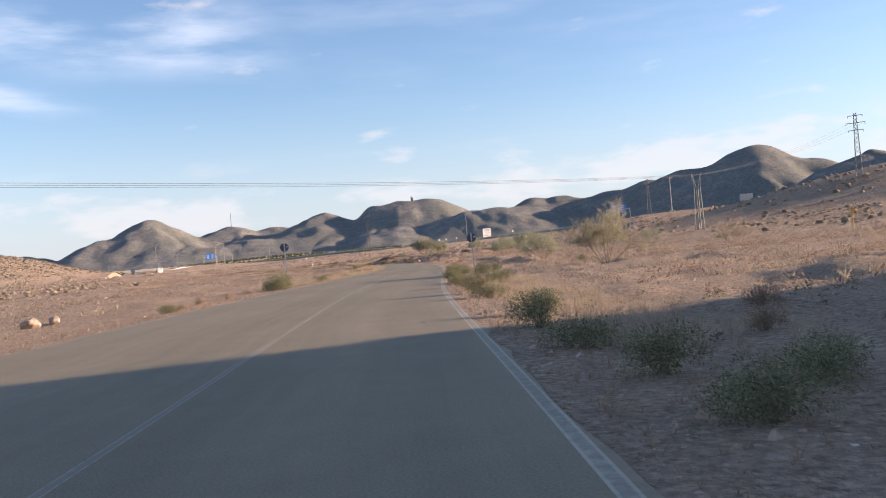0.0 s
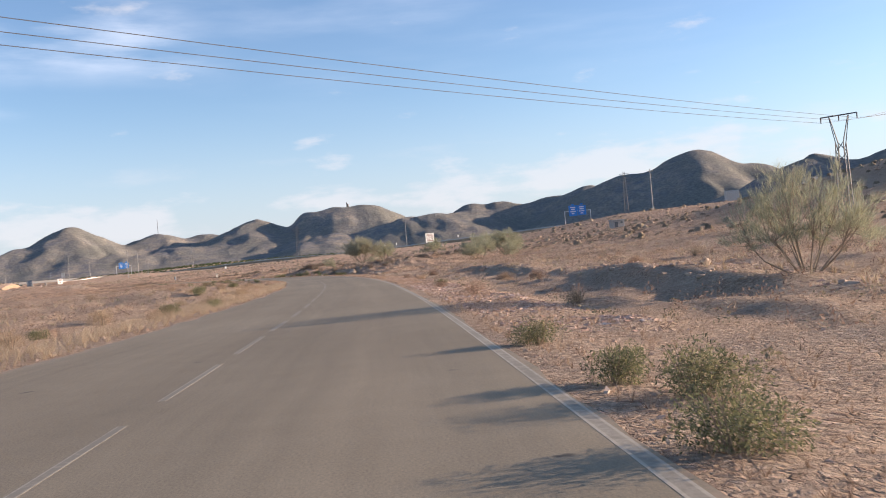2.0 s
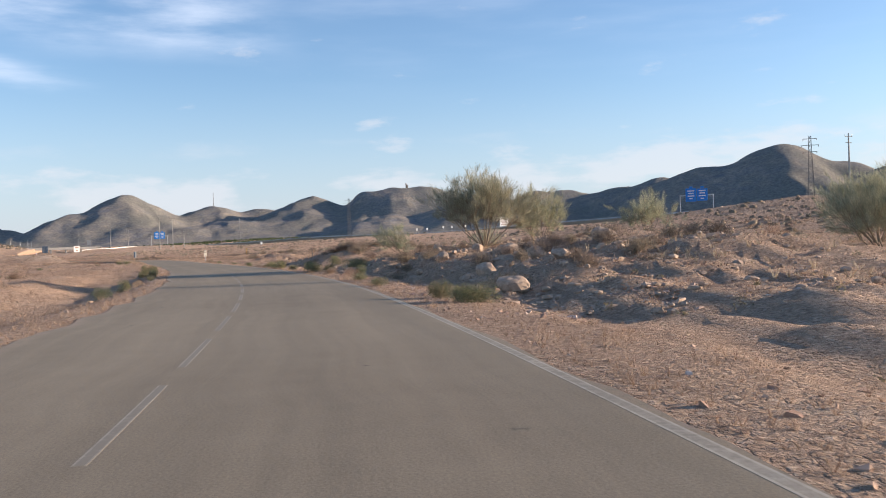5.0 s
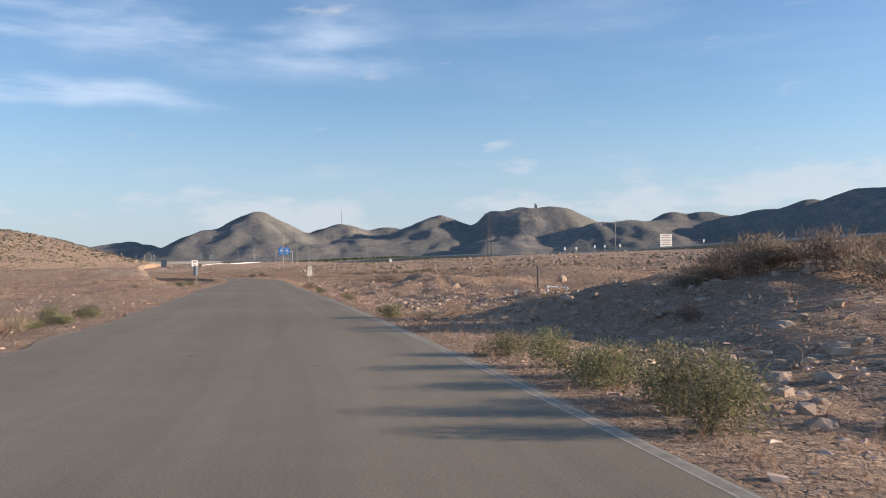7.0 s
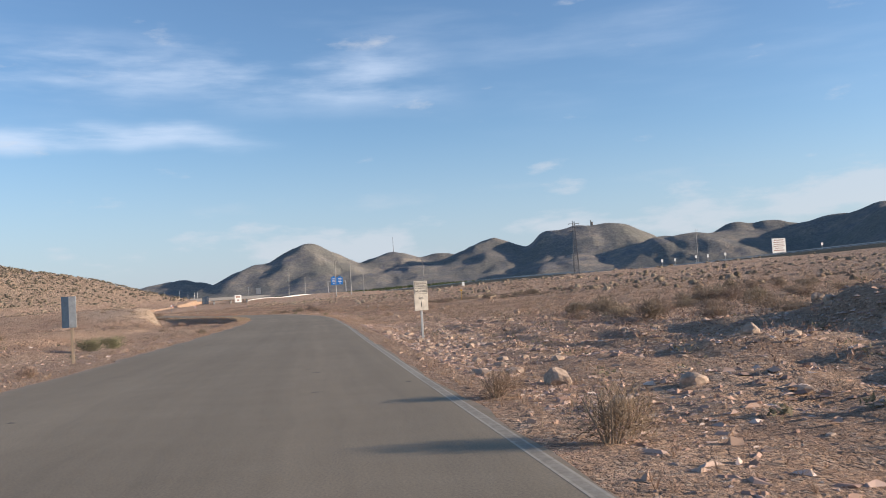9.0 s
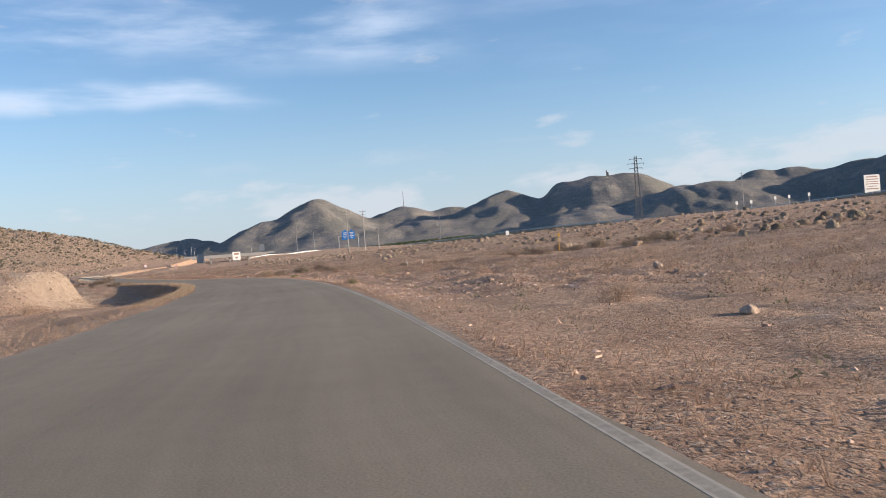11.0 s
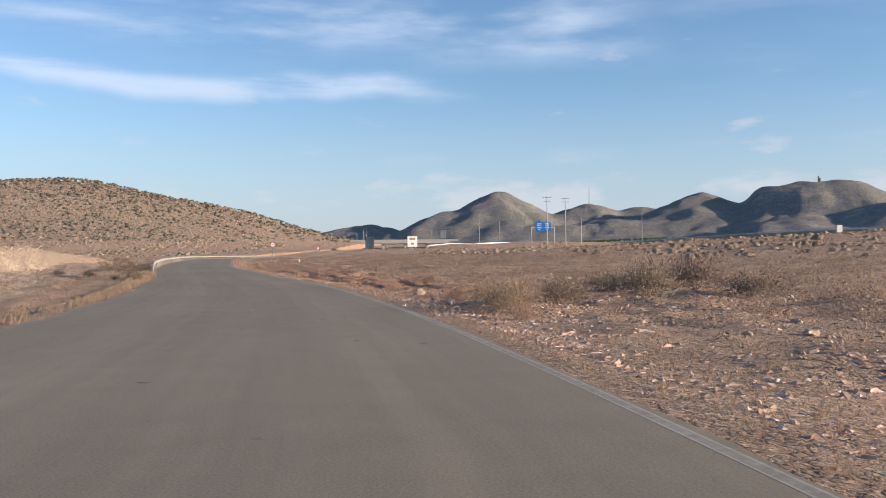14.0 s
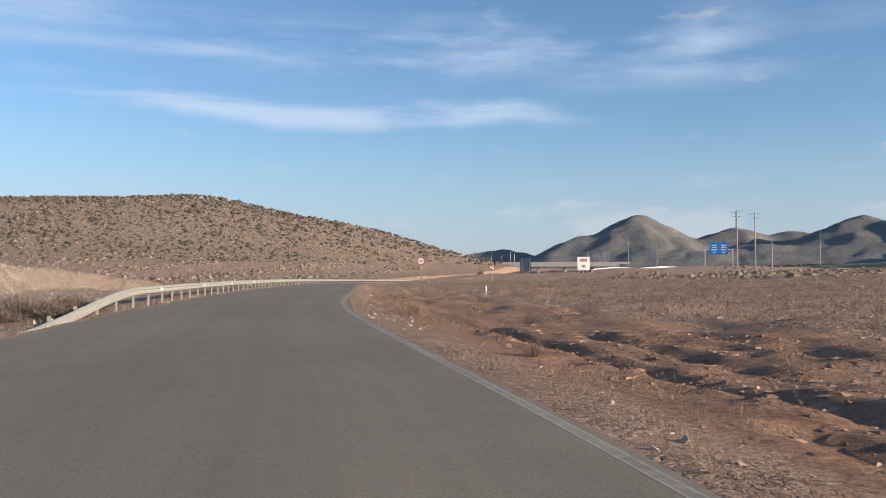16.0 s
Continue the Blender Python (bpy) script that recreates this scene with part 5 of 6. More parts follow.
    for k in range(60):
        u, side = rng.uniform(60, 560), rng.choice([-1, 1])
        o = rng.uniform(3.0, 22.0)
        e = np.interp(u, WR_U, WR) if side > 0 else np.interp(u, WL_U, WL)
        x, y = road_point(u, side * (e + o))
        if not any(math.hypot(x - a, y - b) < c for a, b, c in OPEN_SOIL):
            spots.append((int(rng.choice([2, 3, 3, 2, 4])), float(x), float(y), float(rng.uniform(0.8, 1.7))))
    for u0, u1, o0, o1, lo, hi, many, which in ((84, 152, 0.5, 5.0, 0.7, 1.2, 40, (3, 3, 2, 4)), (194, 262, 0.2, 1.5, 0.45, 0.85, 34, (4, 0, 1, 3)), (14, 60, 0.4, 2.5, 0.6, 1.0, 10, (3, 2, 4))):
        for k in range(many):
            u = rng.uniform(u0, u1)
            x, y = road_point(u, -(np.interp(u, WL_U, WL) + rng.uniform(o0, o1) + 0.6))
            spots.append((which[k % len(which)], float(x), float(y), float(rng.uniform(lo, hi))))
    used = set()
    for k, x, y, s in spots:
        u, v = to_uv(x, y)
        d = float((v - road_v(u)) * road_cos(u))
        if -float(np.interp(u, WL_U, WL)) - 0.25 - 0.3 * s < d < float(np.interp(u, WR_U, WR)) + 0.2 + 0.25 * s:
            continue
        m = pose(x, y, float(land(x, y)) - 0.02, 0, 0, rng.uniform(0, 360)) @ Matrix.Diagonal((s, s * rng.uniform(0.85, 1.15), s * rng.uniform(0.85, 1.1), 1))
        if k not in used:
            used.add(k)
            kinds[k].matrix_basis = m
        else:
            c = copy_thing(kinds[k], Matrix.Identity(4))
            c.matrix_basis = m


def make_broom(x, y, h, w, seed, label, sprays=110, stems=13, coat=M_BROOM, lean=0.0):
    """A broom bush: bare stems that fan out from the ground, fork twice and end in upright brushes of thin grey-green twigs."""
    rng = np.random.RandomState(seed)
    ob = thing("broom_bush", x, y, float(land(x, y)) - 0.05, label, "bush", "broom bushes")
    bm = bmesh.new()
    k5 = h / 5
    tips = []
    for k in range(stems):
        a = 6.283 * (k + rng.rand()) / stems
        f = math.sqrt(rng.uniform(0.05, 1.0))
        out = Vector((math.cos(a), math.sin(a), 0)) * f * w * 0.5
        top = h * (1.0 - 0.32 * f * f) * rng.uniform(0.80, 1.0)
        p0 = out * 0.10
        p1 = out * rng.uniform(0.40, 0.55) + Vector((0, 0, top * rng.uniform(0.24, 0.34)))
        p2 = out * rng.uniform(0.70, 0.85) + Vector((lean * 0.5 * w, 0, top * rng.uniform(0.52, 0.64)))
        add_tube(bm, p0, p1, 0.036 * k5, 0.026 * k5, 6)
        add_tube(bm, p1, p2, 0.026 * k5, 0.015 * k5, 5)
        for j in range(max(3, sprays // stems)):
            q = p1.lerp(p2, rng.uniform(0.1, 1.0))
            e = out * rng.uniform(0.55, 0.98) + Vector((rng.normal() * 0.09 * w + lean * w, rng.normal() * 0.09 * w, top * rng.uniform(0.40, 1.0)))
            m = q.lerp(e, 0.55) + Vector((0, 0, -0.02 * h))
            add_tube(bm, q, m, 0.014 * k5, 0.009 * k5, 4)
            add_tube(bm, m, e, 0.009 * k5, 0.004 * k5, 4)
            for i in range(2):
                tips.append((m, e + Vector((rng.normal() * 0.045 * w, rng.normal() * 0.045 * w, rng.uniform(-0.06, 0.04) * h))))
    part("branchwork", bm, M_WOOD, ob, "bare grey-brown forking branches")
    e0 = np.array([tuple(a) for a, b in tips])
    e1 = np.array([tuple(b) for a, b in tips])
    n = len(tips) * 44
    i = np.repeat(np.arange(len(tips)), 44)
    f = 0.30 + 0.72 * rng.rand(n, 1) ** 0.8
    root = e0[i] * (1 - f) + e1[i] * f + 0.016 * h * rng.normal(size=(n, 3))
    go = e1[i] - e0[i]
    go = go / np.linalg.norm(go, axis=1, keepdims=True) + np.array([0, 0, 0.5]) + 0.45 * rng.normal(size=(n, 3))
    go /= np.linalg.norm(go, axis=1, keepdims=True)
    tip = root + go * h * (0.035 + 0.075 * rng.rand(n, 1))
    side = np.cross(go, rng.normal(size=(n, 3)))
    side = side / np.linalg.norm(side, axis=1, keepdims=True) * (0.0017 * h)
    v = np.stack([root - side, root + side, tip], 1).reshape(-1, 3)
    t = new("twig_crown", mesh_np("twig_crown", v, np.arange(len(v)).reshape(-1, 3), coat))
    tagged(t, kind="stuff")
    t.parent = ob
    return ob


def build_brooms():
    make_broom(-4.4, 225.3, 5.4, 6.8, 1, "large grey-green broom bush above boulders", 320, 18)
    make_broom(-9.3, 221.6, 2.9, 2.4, 13, "slender leaning broom bush beside the verge", 70, 7, M_BROOM, -0.3)
    make_broom(-0.6, 228.5, 4.6, 4.6, 14, "grey-green broom bush above boulders", 150, 12)
    make_broom(14.5, 212.0, 5.2, 6.5, 2, "tall grey-green broom bush added aside to shade the bank", 240, 16)
    make_broom(21.0, 226.0, 5.6, 7.0, 3, "tall grey-green broom bush added aside to shade the bank", 240, 16)
    # next two are added off to the right, to throw shade over bank and road
    make_broom(12.5, 203.0, 3.6, 4.2, 10, "grey-green broom bush added aside to shade the bank", 120, 12)
    make_broom(17.5, 196.0, 3.2, 4.2, 11, "grey-green broom bush added aside to shade the bank", 120, 12)
    make_broom(-3.0, 249.0, 3.2, 3.4, 4, "slender broom bush on rough ground", 70, 8)
    make_broom(9.0, 238.0, 4.2, 5.0, 5, "grey-green broom bush on rough ground", 150, 13)
    make_broom(10.0, 55.0, 4.2, 4.6, 6, "sparse half-dry broom bush on open ground", 120, 14, M_STRAWBROOM)
    make_broom(10.3, 92.8, 3.7, 4.6, 7, "grey-green broom bush on open ground", 120, 13)
    make_broom(24.0, 74.0, 2.8, 3.6, 8, "sparse half-dry broom bush on open ground", 70, 10, M_STRAWBROOM)
    make_broom(30.0, 128.0, 3.0, 4.0, 9, "grey-green broom bush on open ground", 80, 11)


def build_shrub():
    make_broom(-150.0, 494.6, 2.3, 3.2, 12, "bare twiggy brown shrub beside the asphalt", 90, 14, M_DEAD)


def rock_mesh(seed):
    rng = np.random.RandomState(seed)
    bm = bmesh.new()
    bmesh.ops.create_icosphere(bm, subdivisions=3, radius=1.0)
    offs = rng.rand(3) * 50
    cuts = [Vector(rng.normal(size=3)).normalized() for _ in range(9)]
    for v in bm.verts:
        p = v.co.copy()
        for c in cuts:
            k = p.dot(c) - 0.72
            if k > 0:
                p -= c * k * 0.92
        q = p * 2.2 + Vector(offs)
        p *= 1 + 0.10 * noise.noise(q) + 0.05 * noise.noise(q * 3)
        v.co = Vector((p.x, p.y * 0.85, p.z * 0.72))
    return bm


def build_rocks():
    base = []
    for s in range(5):
        me = bpy.data.meshes.new("boulder")
        bm = rock_mesh(s)
        bm.to_mesh(me)
        bm.free()
        me.materials.append(M_ROCK)
        base.append(me)
    on_bank = [(-5.1, 221.7, 0.45), (-7.4, 225.0, 0.40), (-5.6, 203.0, 0.5), (-6.4, 203.4, 0.28), (-3.3, 206.2, 0.5), (0.2, 209.6, 0.7), (-3.0, 200.8, 0.45), (-5.4, 194.0, 0.5), (-7.2, 213.6, 0.45), (-6.0, 218.5, 0.35), (-4.0, 211.5, 0.55), (-2.0, 214.0, 0.6), (-1.0, 204.0, 0.4), (1.5, 206.0, 0.5), (-8.3, 219.0, 0.3), (-39.7, 305.6, 0.24), (-41.6, 306.6, 0.26), (-40.7, 303.6, 0.2)]
    elsewhere = [(-109.0, 463.3, 0.22), (-112.5, 468.9, 0.26), (-110.8, 466.4, 0.16), (-28.2, 291.7, 0.45), (-25.0, 298.0, 0.4), (-21.0, 306.0, 0.5), (-24.0, 310.0, 0.4), (-66.0, 430.0, 0.4), (-60.0, 436.0, 0.5), (-72.0, 426.0, 0.35), (12.0, 66.0, 0.45), (9.0, 74.0, 0.35), (16.0, 80.0, 0.4), (-14.0, 30.0, 0.4), (-15.5, 28.0, 0.3), (-14.5, 33.0, 0.3), (-13.0, 24.0, 0.25)]
    spots = on_bank + elsewhere
    rng = np.random.RandomState(9)
    for k in range(50):
        u, side = rng.uniform(60, 540), rng.choice([-1, 1, 1])
        e = np.interp(u, WR_U, WR) if side > 0 else np.interp(u, WL_U, WL)
        x, y = road_point(u, side * (e + rng.uniform(2.5, 20)))
        s = float(rng.uniform(0.12, 0.34))
        if u < 440:
            spots.append((float(x), float(y), s))
    for k, (x, y, s) in enumerate(spots):
        ob = new("boulder", base[k % 5])
        tagged(ob, "pale angular limestone boulder lying on the soil", "rock", "boulders")
        ob.matrix_basis = pose(x, y, float(land(x, y)) + s * 0.25, rng.uniform(-20, 20), rng.uniform(-20, 20), rng.uniform(0, 360)) @ Matrix.Diagonal((s, s, s * rng.uniform(0.8, 1.2), 1))


build_growth()
build_clods()
build_bushes()
build_brooms()
build_shrub()
build_rocks()


# ---------------------------------------------------------------- signs, poles, cables, barriers
def gz(x, y):
    return float(land(x, y))


def round_sign_back(x, y, zc, turn, lean, label):
    """A round traffic sign seen from behind: grey disc with a rolled rim, box post, clamps and a white sticker."""
    height = zc - gz(x, y)
    ob = thing("traffic_sign", x, y, gz(x, y) - 0.1, label, "traffic sign", "round signs", turn)
    ob.matrix_basis = pose(x, y, gz(x, y) - 0.1, 0, lean, turn)
    part("post", box((0.08, 0.04, height + 0.42), (0, -0.02, (height + 0.42) / 2), 0.006), M_STEEL, ob, "galvanised box-section post")
    plate = part("plate", disc(0.30, 0.012, (0, 0.02, height + 0.1), "Y", 48, 0.003), M_SIGNBACK, ob, "dull grey back of the round plate")
    bm = bmesh.new()
    ring = 48
    for k in range(ring):
        a, b = 2 * math.pi * k / ring, 2 * math.pi * (k + 1) / ring
        add_tube(bm, (0.30 * math.cos(a), 0.015, height + 0.1 + 0.30 * math.sin(a)), (0.30 * math.cos(b), 0.015, height + 0.1 + 0.30 * math.sin(b)), 0.010, None, 6)
    part("rim", bm, M_SIGNBACK, plate)
    for dz in (-0.14, 0.14):
        part("clamp", box((0.13, 0.012, 0.04), (0, 0.004, height + 0.1 + dz), 0.003), M_STEEL, ob)
    part("sticker", box((0.155, 0.003, 0.05), (0.20, 0.012, height + 0.13)), M_WHITE, ob, "small white paper sticker")


def speed_sign(x, y, zc, r, turn):
    g = gz(x, y)
    ob = thing("speed_limit_sign", x, y, g - 0.1, "round white speed limit sign with a red ring", "traffic sign", "", turn)
    h = zc - g + 0.1
    part("post", box((0.08, 0.04, h + r * 0.8), (0, 0.03, (h + r * 0.8) / 2), 0.005), M_STEEL, ob)
    part("plate", disc(r, 0.02, (0, 0, h), "Y", 48), M_RED, ob, "red ring of the sign")
    part("face", disc(r * 0.78, 0.008, (0, -0.012, h), "Y", 48, 0.0), M_WHITE, ob, "white sign face")
    text_part("60", r * 0.95, (0, -0.02, h), M_BLACK, ob, "black speed figures")


def triangle_sign(x, y, zc, s, turn):
    g = gz(x, y)
    ob = thing("warning_sign", x, y, g - 0.1, "triangular warning sign with a red border on a post", "traffic sign", "", turn)
    h = zc - g + 0.1
    part("post", box((0.08, 0.04, h + s * 0.3), (0, 0.03, (h + s * 0.3) / 2), 0.005), M_STEEL, ob)
    for name, k, dy, mat in (("plate", 1.0, 0.0, M_RED), ("face", 0.66, -0.012, M_WHITE)):
        bm = bmesh.new()
        bmesh.ops.create_cone(bm, cap_ends=True, segments=3, radius1=s * 0.58 * k, radius2=s * 0.58 * k, depth=0.014, matrix=Matrix.Translation((0, dy, h)) @ Matrix.Rotation(math.pi / 2, 4, "X") @ Matrix.Rotation(math.pi / 2, 4, "Z"))
        part(name, bm, mat, ob)
    part("symbol", box((s * 0.08, 0.006, s * 0.28), (0, -0.022, h + 0.02)), M_BLACK, ob)


def kilometre_sign(x, y, turn):
    g = gz(x, y)
    ob = thing("kilometre_sign", x, y, g - 0.1, "cream kilometre plate with black lettering on a post", "road sign", "", turn)
    part("post", box((0.08, 0.04, 2.1), (0, 0.03, 1.05), 0.005), M_STEEL, ob, "galvanised box-section post")
    part("plate", box((0.52, 0.02, 1.06), (0, 0, 1.63), 0.012), M_CREAM, ob, "cream enamelled plate with a folded edge")
    for z, hgt in ((2.02, 0.21), (1.80, 0.19)):
        for sx, sz, px, pz in ((0.46, 0.010, 0, z + hgt / 2), (0.46, 0.010, 0, z - hgt / 2), (0.010, hgt, -0.23, z), (0.010, hgt, 0.23, z)):
            part("frame_line", box((sx, 0.004, sz), (px, -0.012, pz)), M_BLACK, ob)
    text_part("DIPUTACION", 0.075, (0, -0.013, 2.065), M_BLACK, ob, "small black lettering")
    text_part("DE ALMERIA", 0.075, (0, -0.013, 1.975), M_BLACK, ob, "small black lettering")
    text_part("AL-7106", 0.125, (0, -0.013, 1.80), M_BLACK, ob, "black road number")
    text_part("km", 0.14, (0, -0.013, 1.55), M_BLACK, ob, "black lettering")
    text_part("1", 0.27, (0, -0.013, 1.32), M_BLACK, ob, "black numeral")


def chevron_sign(x, y, turn):
    """A tall bend marker: a dark board folded back along one side, on a weathered post."""
    g = gz(x, y)
    ob = thing("bend_marker", x, y, g - 0.1, "upright blue-grey bend marker board on a post", "road sign", "", turn)
    part("post", box((0.09, 0.06, 2.0), (0.08, 0.05, 1.0), 0.006), M_WOOD, ob, "weathered brown post")
    part("board", box((0.22, 0.04, 1.0), (-0.10, 0, 1.75), 0.006), M_BOARD, ob, "dark blue-grey board")
    part("side_plate", box((0.22, 0.03, 1.0), (0.115, 0.01, 1.75), 0.006), M_STEEL, ob, "pale grey folded side")


def blue_gantry(x, y, zc, pw, ph, turn, label):
    """Blue motorway panels on a two-legged portal."""
    g = gz(x, y)
    ob = thing("motorway_sign", x, y, g - 0.3, label, "motorway sign", "motorway signs", turn)
    h = zc - g + 0.3
    span = pw * 1.5
    for s in (-1, 1):
        part("leg", box((0.38, 0.38, h + 0.4), (s * span / 2, 0.4, (h + 0.4) / 2), 0.02), M_PALE, ob, "pale grey steel leg")
    part("beam", box((span, 0.34, 0.34), (0, 0.4, h), 0.02), M_PALE, ob)
    for s in (-1, 1):
        panel = part("panel", box((pw * 0.49, 0.12, ph * (1.0 if s < 0 else 0.92)), (s * pw * 0.255, 0, h + 0.25), 0.03), M_BLUE, ob, "blue panel with white lines")
        for k, (wd, dz) in enumerate(((0.62, 0.30), (0.5, 0.12), (0.62, -0.08), (0.30, -0.28))):
            part("text_bar", box((pw * 0.49 * wd, 0.02, ph * 0.075), (s * pw * 0.255, -0.075, h + 0.25 + dz * ph), 0.0), M_WHITE, panel)
        part("number_tab", box((pw * 0.16, 0.10, ph * 0.14), (s * pw * 0.255, 0, h + 0.25 + ph * 0.57), 0.02), M_BLUE, panel)


def info_board(x, y, zc, w, h, turn, label, bars):
    g = gz(x, y)
    ob = thing("information_board", x, y, g - 0.3, label, "road sign", "", turn)
    c = zc - g + 0.3
    for s in (-0.62, 0, 0.62):
        part("leg", box((0.2, 0.2, c + h * 0.3), (s * w / 2, 0.2, (c + h * 0.3) / 2), 0.01), M_STEEL, ob)
    panel = part("panel", box((w, 0.12, h), (0, 0, c), 0.03), M_WHITE, ob, "white board face")
    for wd, dz, hh in bars:
        part("text_bar", box((w * wd, 0.02, h * hh), (0, -0.07, c + dz * h)), M_BAR, panel)


def panel_back(x, y, zc, w, h, turn, label, mat, slats=3):
    """The back of a large sign: slats side by side on two legs."""
    g = gz(x, y)
    ob = thing("sign_panel", x, y, g - 0.3, label, "road sign", "sign backs", turn)
    c = zc - g + 0.3
    for s in (-0.7, 0.7):
        part("leg", box((0.16, 0.16, c + h * 0.4), (s * w / 2, -0.12, (c + h * 0.4) / 2), 0.01), M_STEEL, ob)
    for k in range(slats):
        part("slat", box((w / slats * 0.97, 0.08, h), ((k - (slats - 1) / 2) * w / slats, 0, c), 0.01), mat, ob)


def lattice_mast(name, x, y, ztop, base_w, top_w, turn, label, arms, vee=False):
    """A square lattice tower: four legs, zigzag bracing, cross arms with insulators."""
    g = gz(x, y)
    ob = thing(name, x, y, g - 0.2, label, "pylon", "pylons", turn)
    H = ztop - g + 0.2
    body = H * (0.74 if vee else 1.0)
    r = 0.05 + 0.0022 * H
    w = lambda z: (base_w + (top_w - base_w) * z / body) / 2
    for sx in (-1, 1):
        for sy in (-1, 1):
            part("leg", tube((sx * w(0), sy * w(0), 0), (sx * w(body), sy * w(body), body), r, r * 0.8, 4), M_LATTICE, ob)
    n = max(8, int(body / 1.1))
    for face in range(4):
        bm = bmesh.new()
        rot = Matrix.Rotation(face * math.pi / 2, 4, "Z")
        for k in range(n):
            z0, z1 = body * k / n, body * (k + 1) / n
            s = 1 if k % 2 else -1
            add_tube(bm, rot @ Vector((s * w(z0), w(z0), z0)), rot @ Vector((-s * w(z1), w(z1), z1)), r * 0.6, None, 4)
        part("bracing", bm, M_LATTICE, ob)
    if vee:
        for s in (-1, 1):
            for sy in (-1, 1):
                part("fork_arm", tube((s * w(body), sy * w(body), body), (s * arms[0][1] * 0.52, sy * 0.1, H - 0.1), r * 0.8, r * 0.7, 4), M_LATTICE, ob)
    for z, half in arms:
        zz = H if vee else H - z
        part("cross_arm", tube((-half, 0, zz), (half, 0, zz), r * 0.9, None, 4), M_LATTICE, ob)
        for s in ((-0.98, 0, 0.98) if vee else (-0.97, 0.97)):
            part("insulator", tube((s * half, 0, zz), (s * half, 0, zz - 0.55), 0.07, 0.05, 8), M_GLASSBROWN, ob)
    return ob


def pole(x, y, ztop, label, arm=2.4, double=True):
    g = gz(x, y)
    ob = thing("power_pole", x, y, g - 0.2, label, "power pole", "power poles", random.uniform(-25, 25))
    H = ztop - g + 0.2
    part("shaft", tube((0, 0, 0), (0, 0, H), 0.30, 0.17, 10), M_CONCRETE, ob, "tapered grey concrete shaft")
    if arm:
        part("cross_arm", box((arm, 0.16, 0.16), (0, 0, H - 0.9)), M_LATTICE, ob)
        if double:
            part("cross_arm", box((arm * 0.8, 0.16, 0.16), (0, 0, H - 2.6)), M_LATTICE, ob)
        for s in (-0.48, 0.48):
            part("insulator", tube((s * arm, 0, H - 0.85), (s * arm, 0, H - 0.35), 0.08, 0.06, 8), M_GLASSBROWN, ob)
    return ob


def cable(a, b, sag, r=0.016):
    pts = []
    for k in range(33):
        t = k / 32
        p = Vector(a).lerp(Vector(b), t)
        p.z -= sag * 4 * t * (1 - t)
        pts.append(p)
    bm = bmesh.new()
    for p, q in zip(pts, pts[1:]):
        add_tube(bm, p, q, r, None, 5)
    ob = part("power_cable", bm, M_CABLE)
    tagged(ob, "thin dark overhead power cable in the sky", "cable", "power cables")


def sweep(name, pts, profile, material, parent, label=""):
    """A closed cross profile (outwards, up) swept along points."""
    pts = np.asarray(pts, float)
    t = np.gradient(pts, axis=0)
    t[:, 2] = 0
    t /= np.linalg.norm(t, axis=1, keepdims=True)
    out = np.stack([t[:, 1], -t[:, 0], 0 * t[:, 0]], -1)
    v = np.stack([pts + out * a + np.array([0, 0, b]) for a, b in profile], 1)
    n, k = v.shape[:2]
    i = np.arange(n - 1)[:, None] * k
    j = np.arange(k)[None, :]
    a, b = i + j, i + (j + 1) % k
    ob = new(name, mesh_np(name, v.reshape(-1, 3), np.stack([a, b, b + k, a + k], -1).reshape(-1, 4), material))
    ob.parent = parent
    if label:
        tagged(ob, label)
    return ob


WAVE = [(0.0, -0.155), (0.03, -0.14), (0.08, -0.105), (0.08, -0.06), (0.015, -0.012), (0.015, 0.012), (0.08, 0.06), (0.08, 0.105), (0.03, 0.14), (0.0, 0.155), (-0.006, 0.15), (0.022, 0.135), (0.07, 0.10), (0.07, 0.065), (0.006, 0.014), (0.006, -0.014), (0.07, -0.065), (0.07, -0.10), (0.022, -0.135), (-0.006, -0.15)]


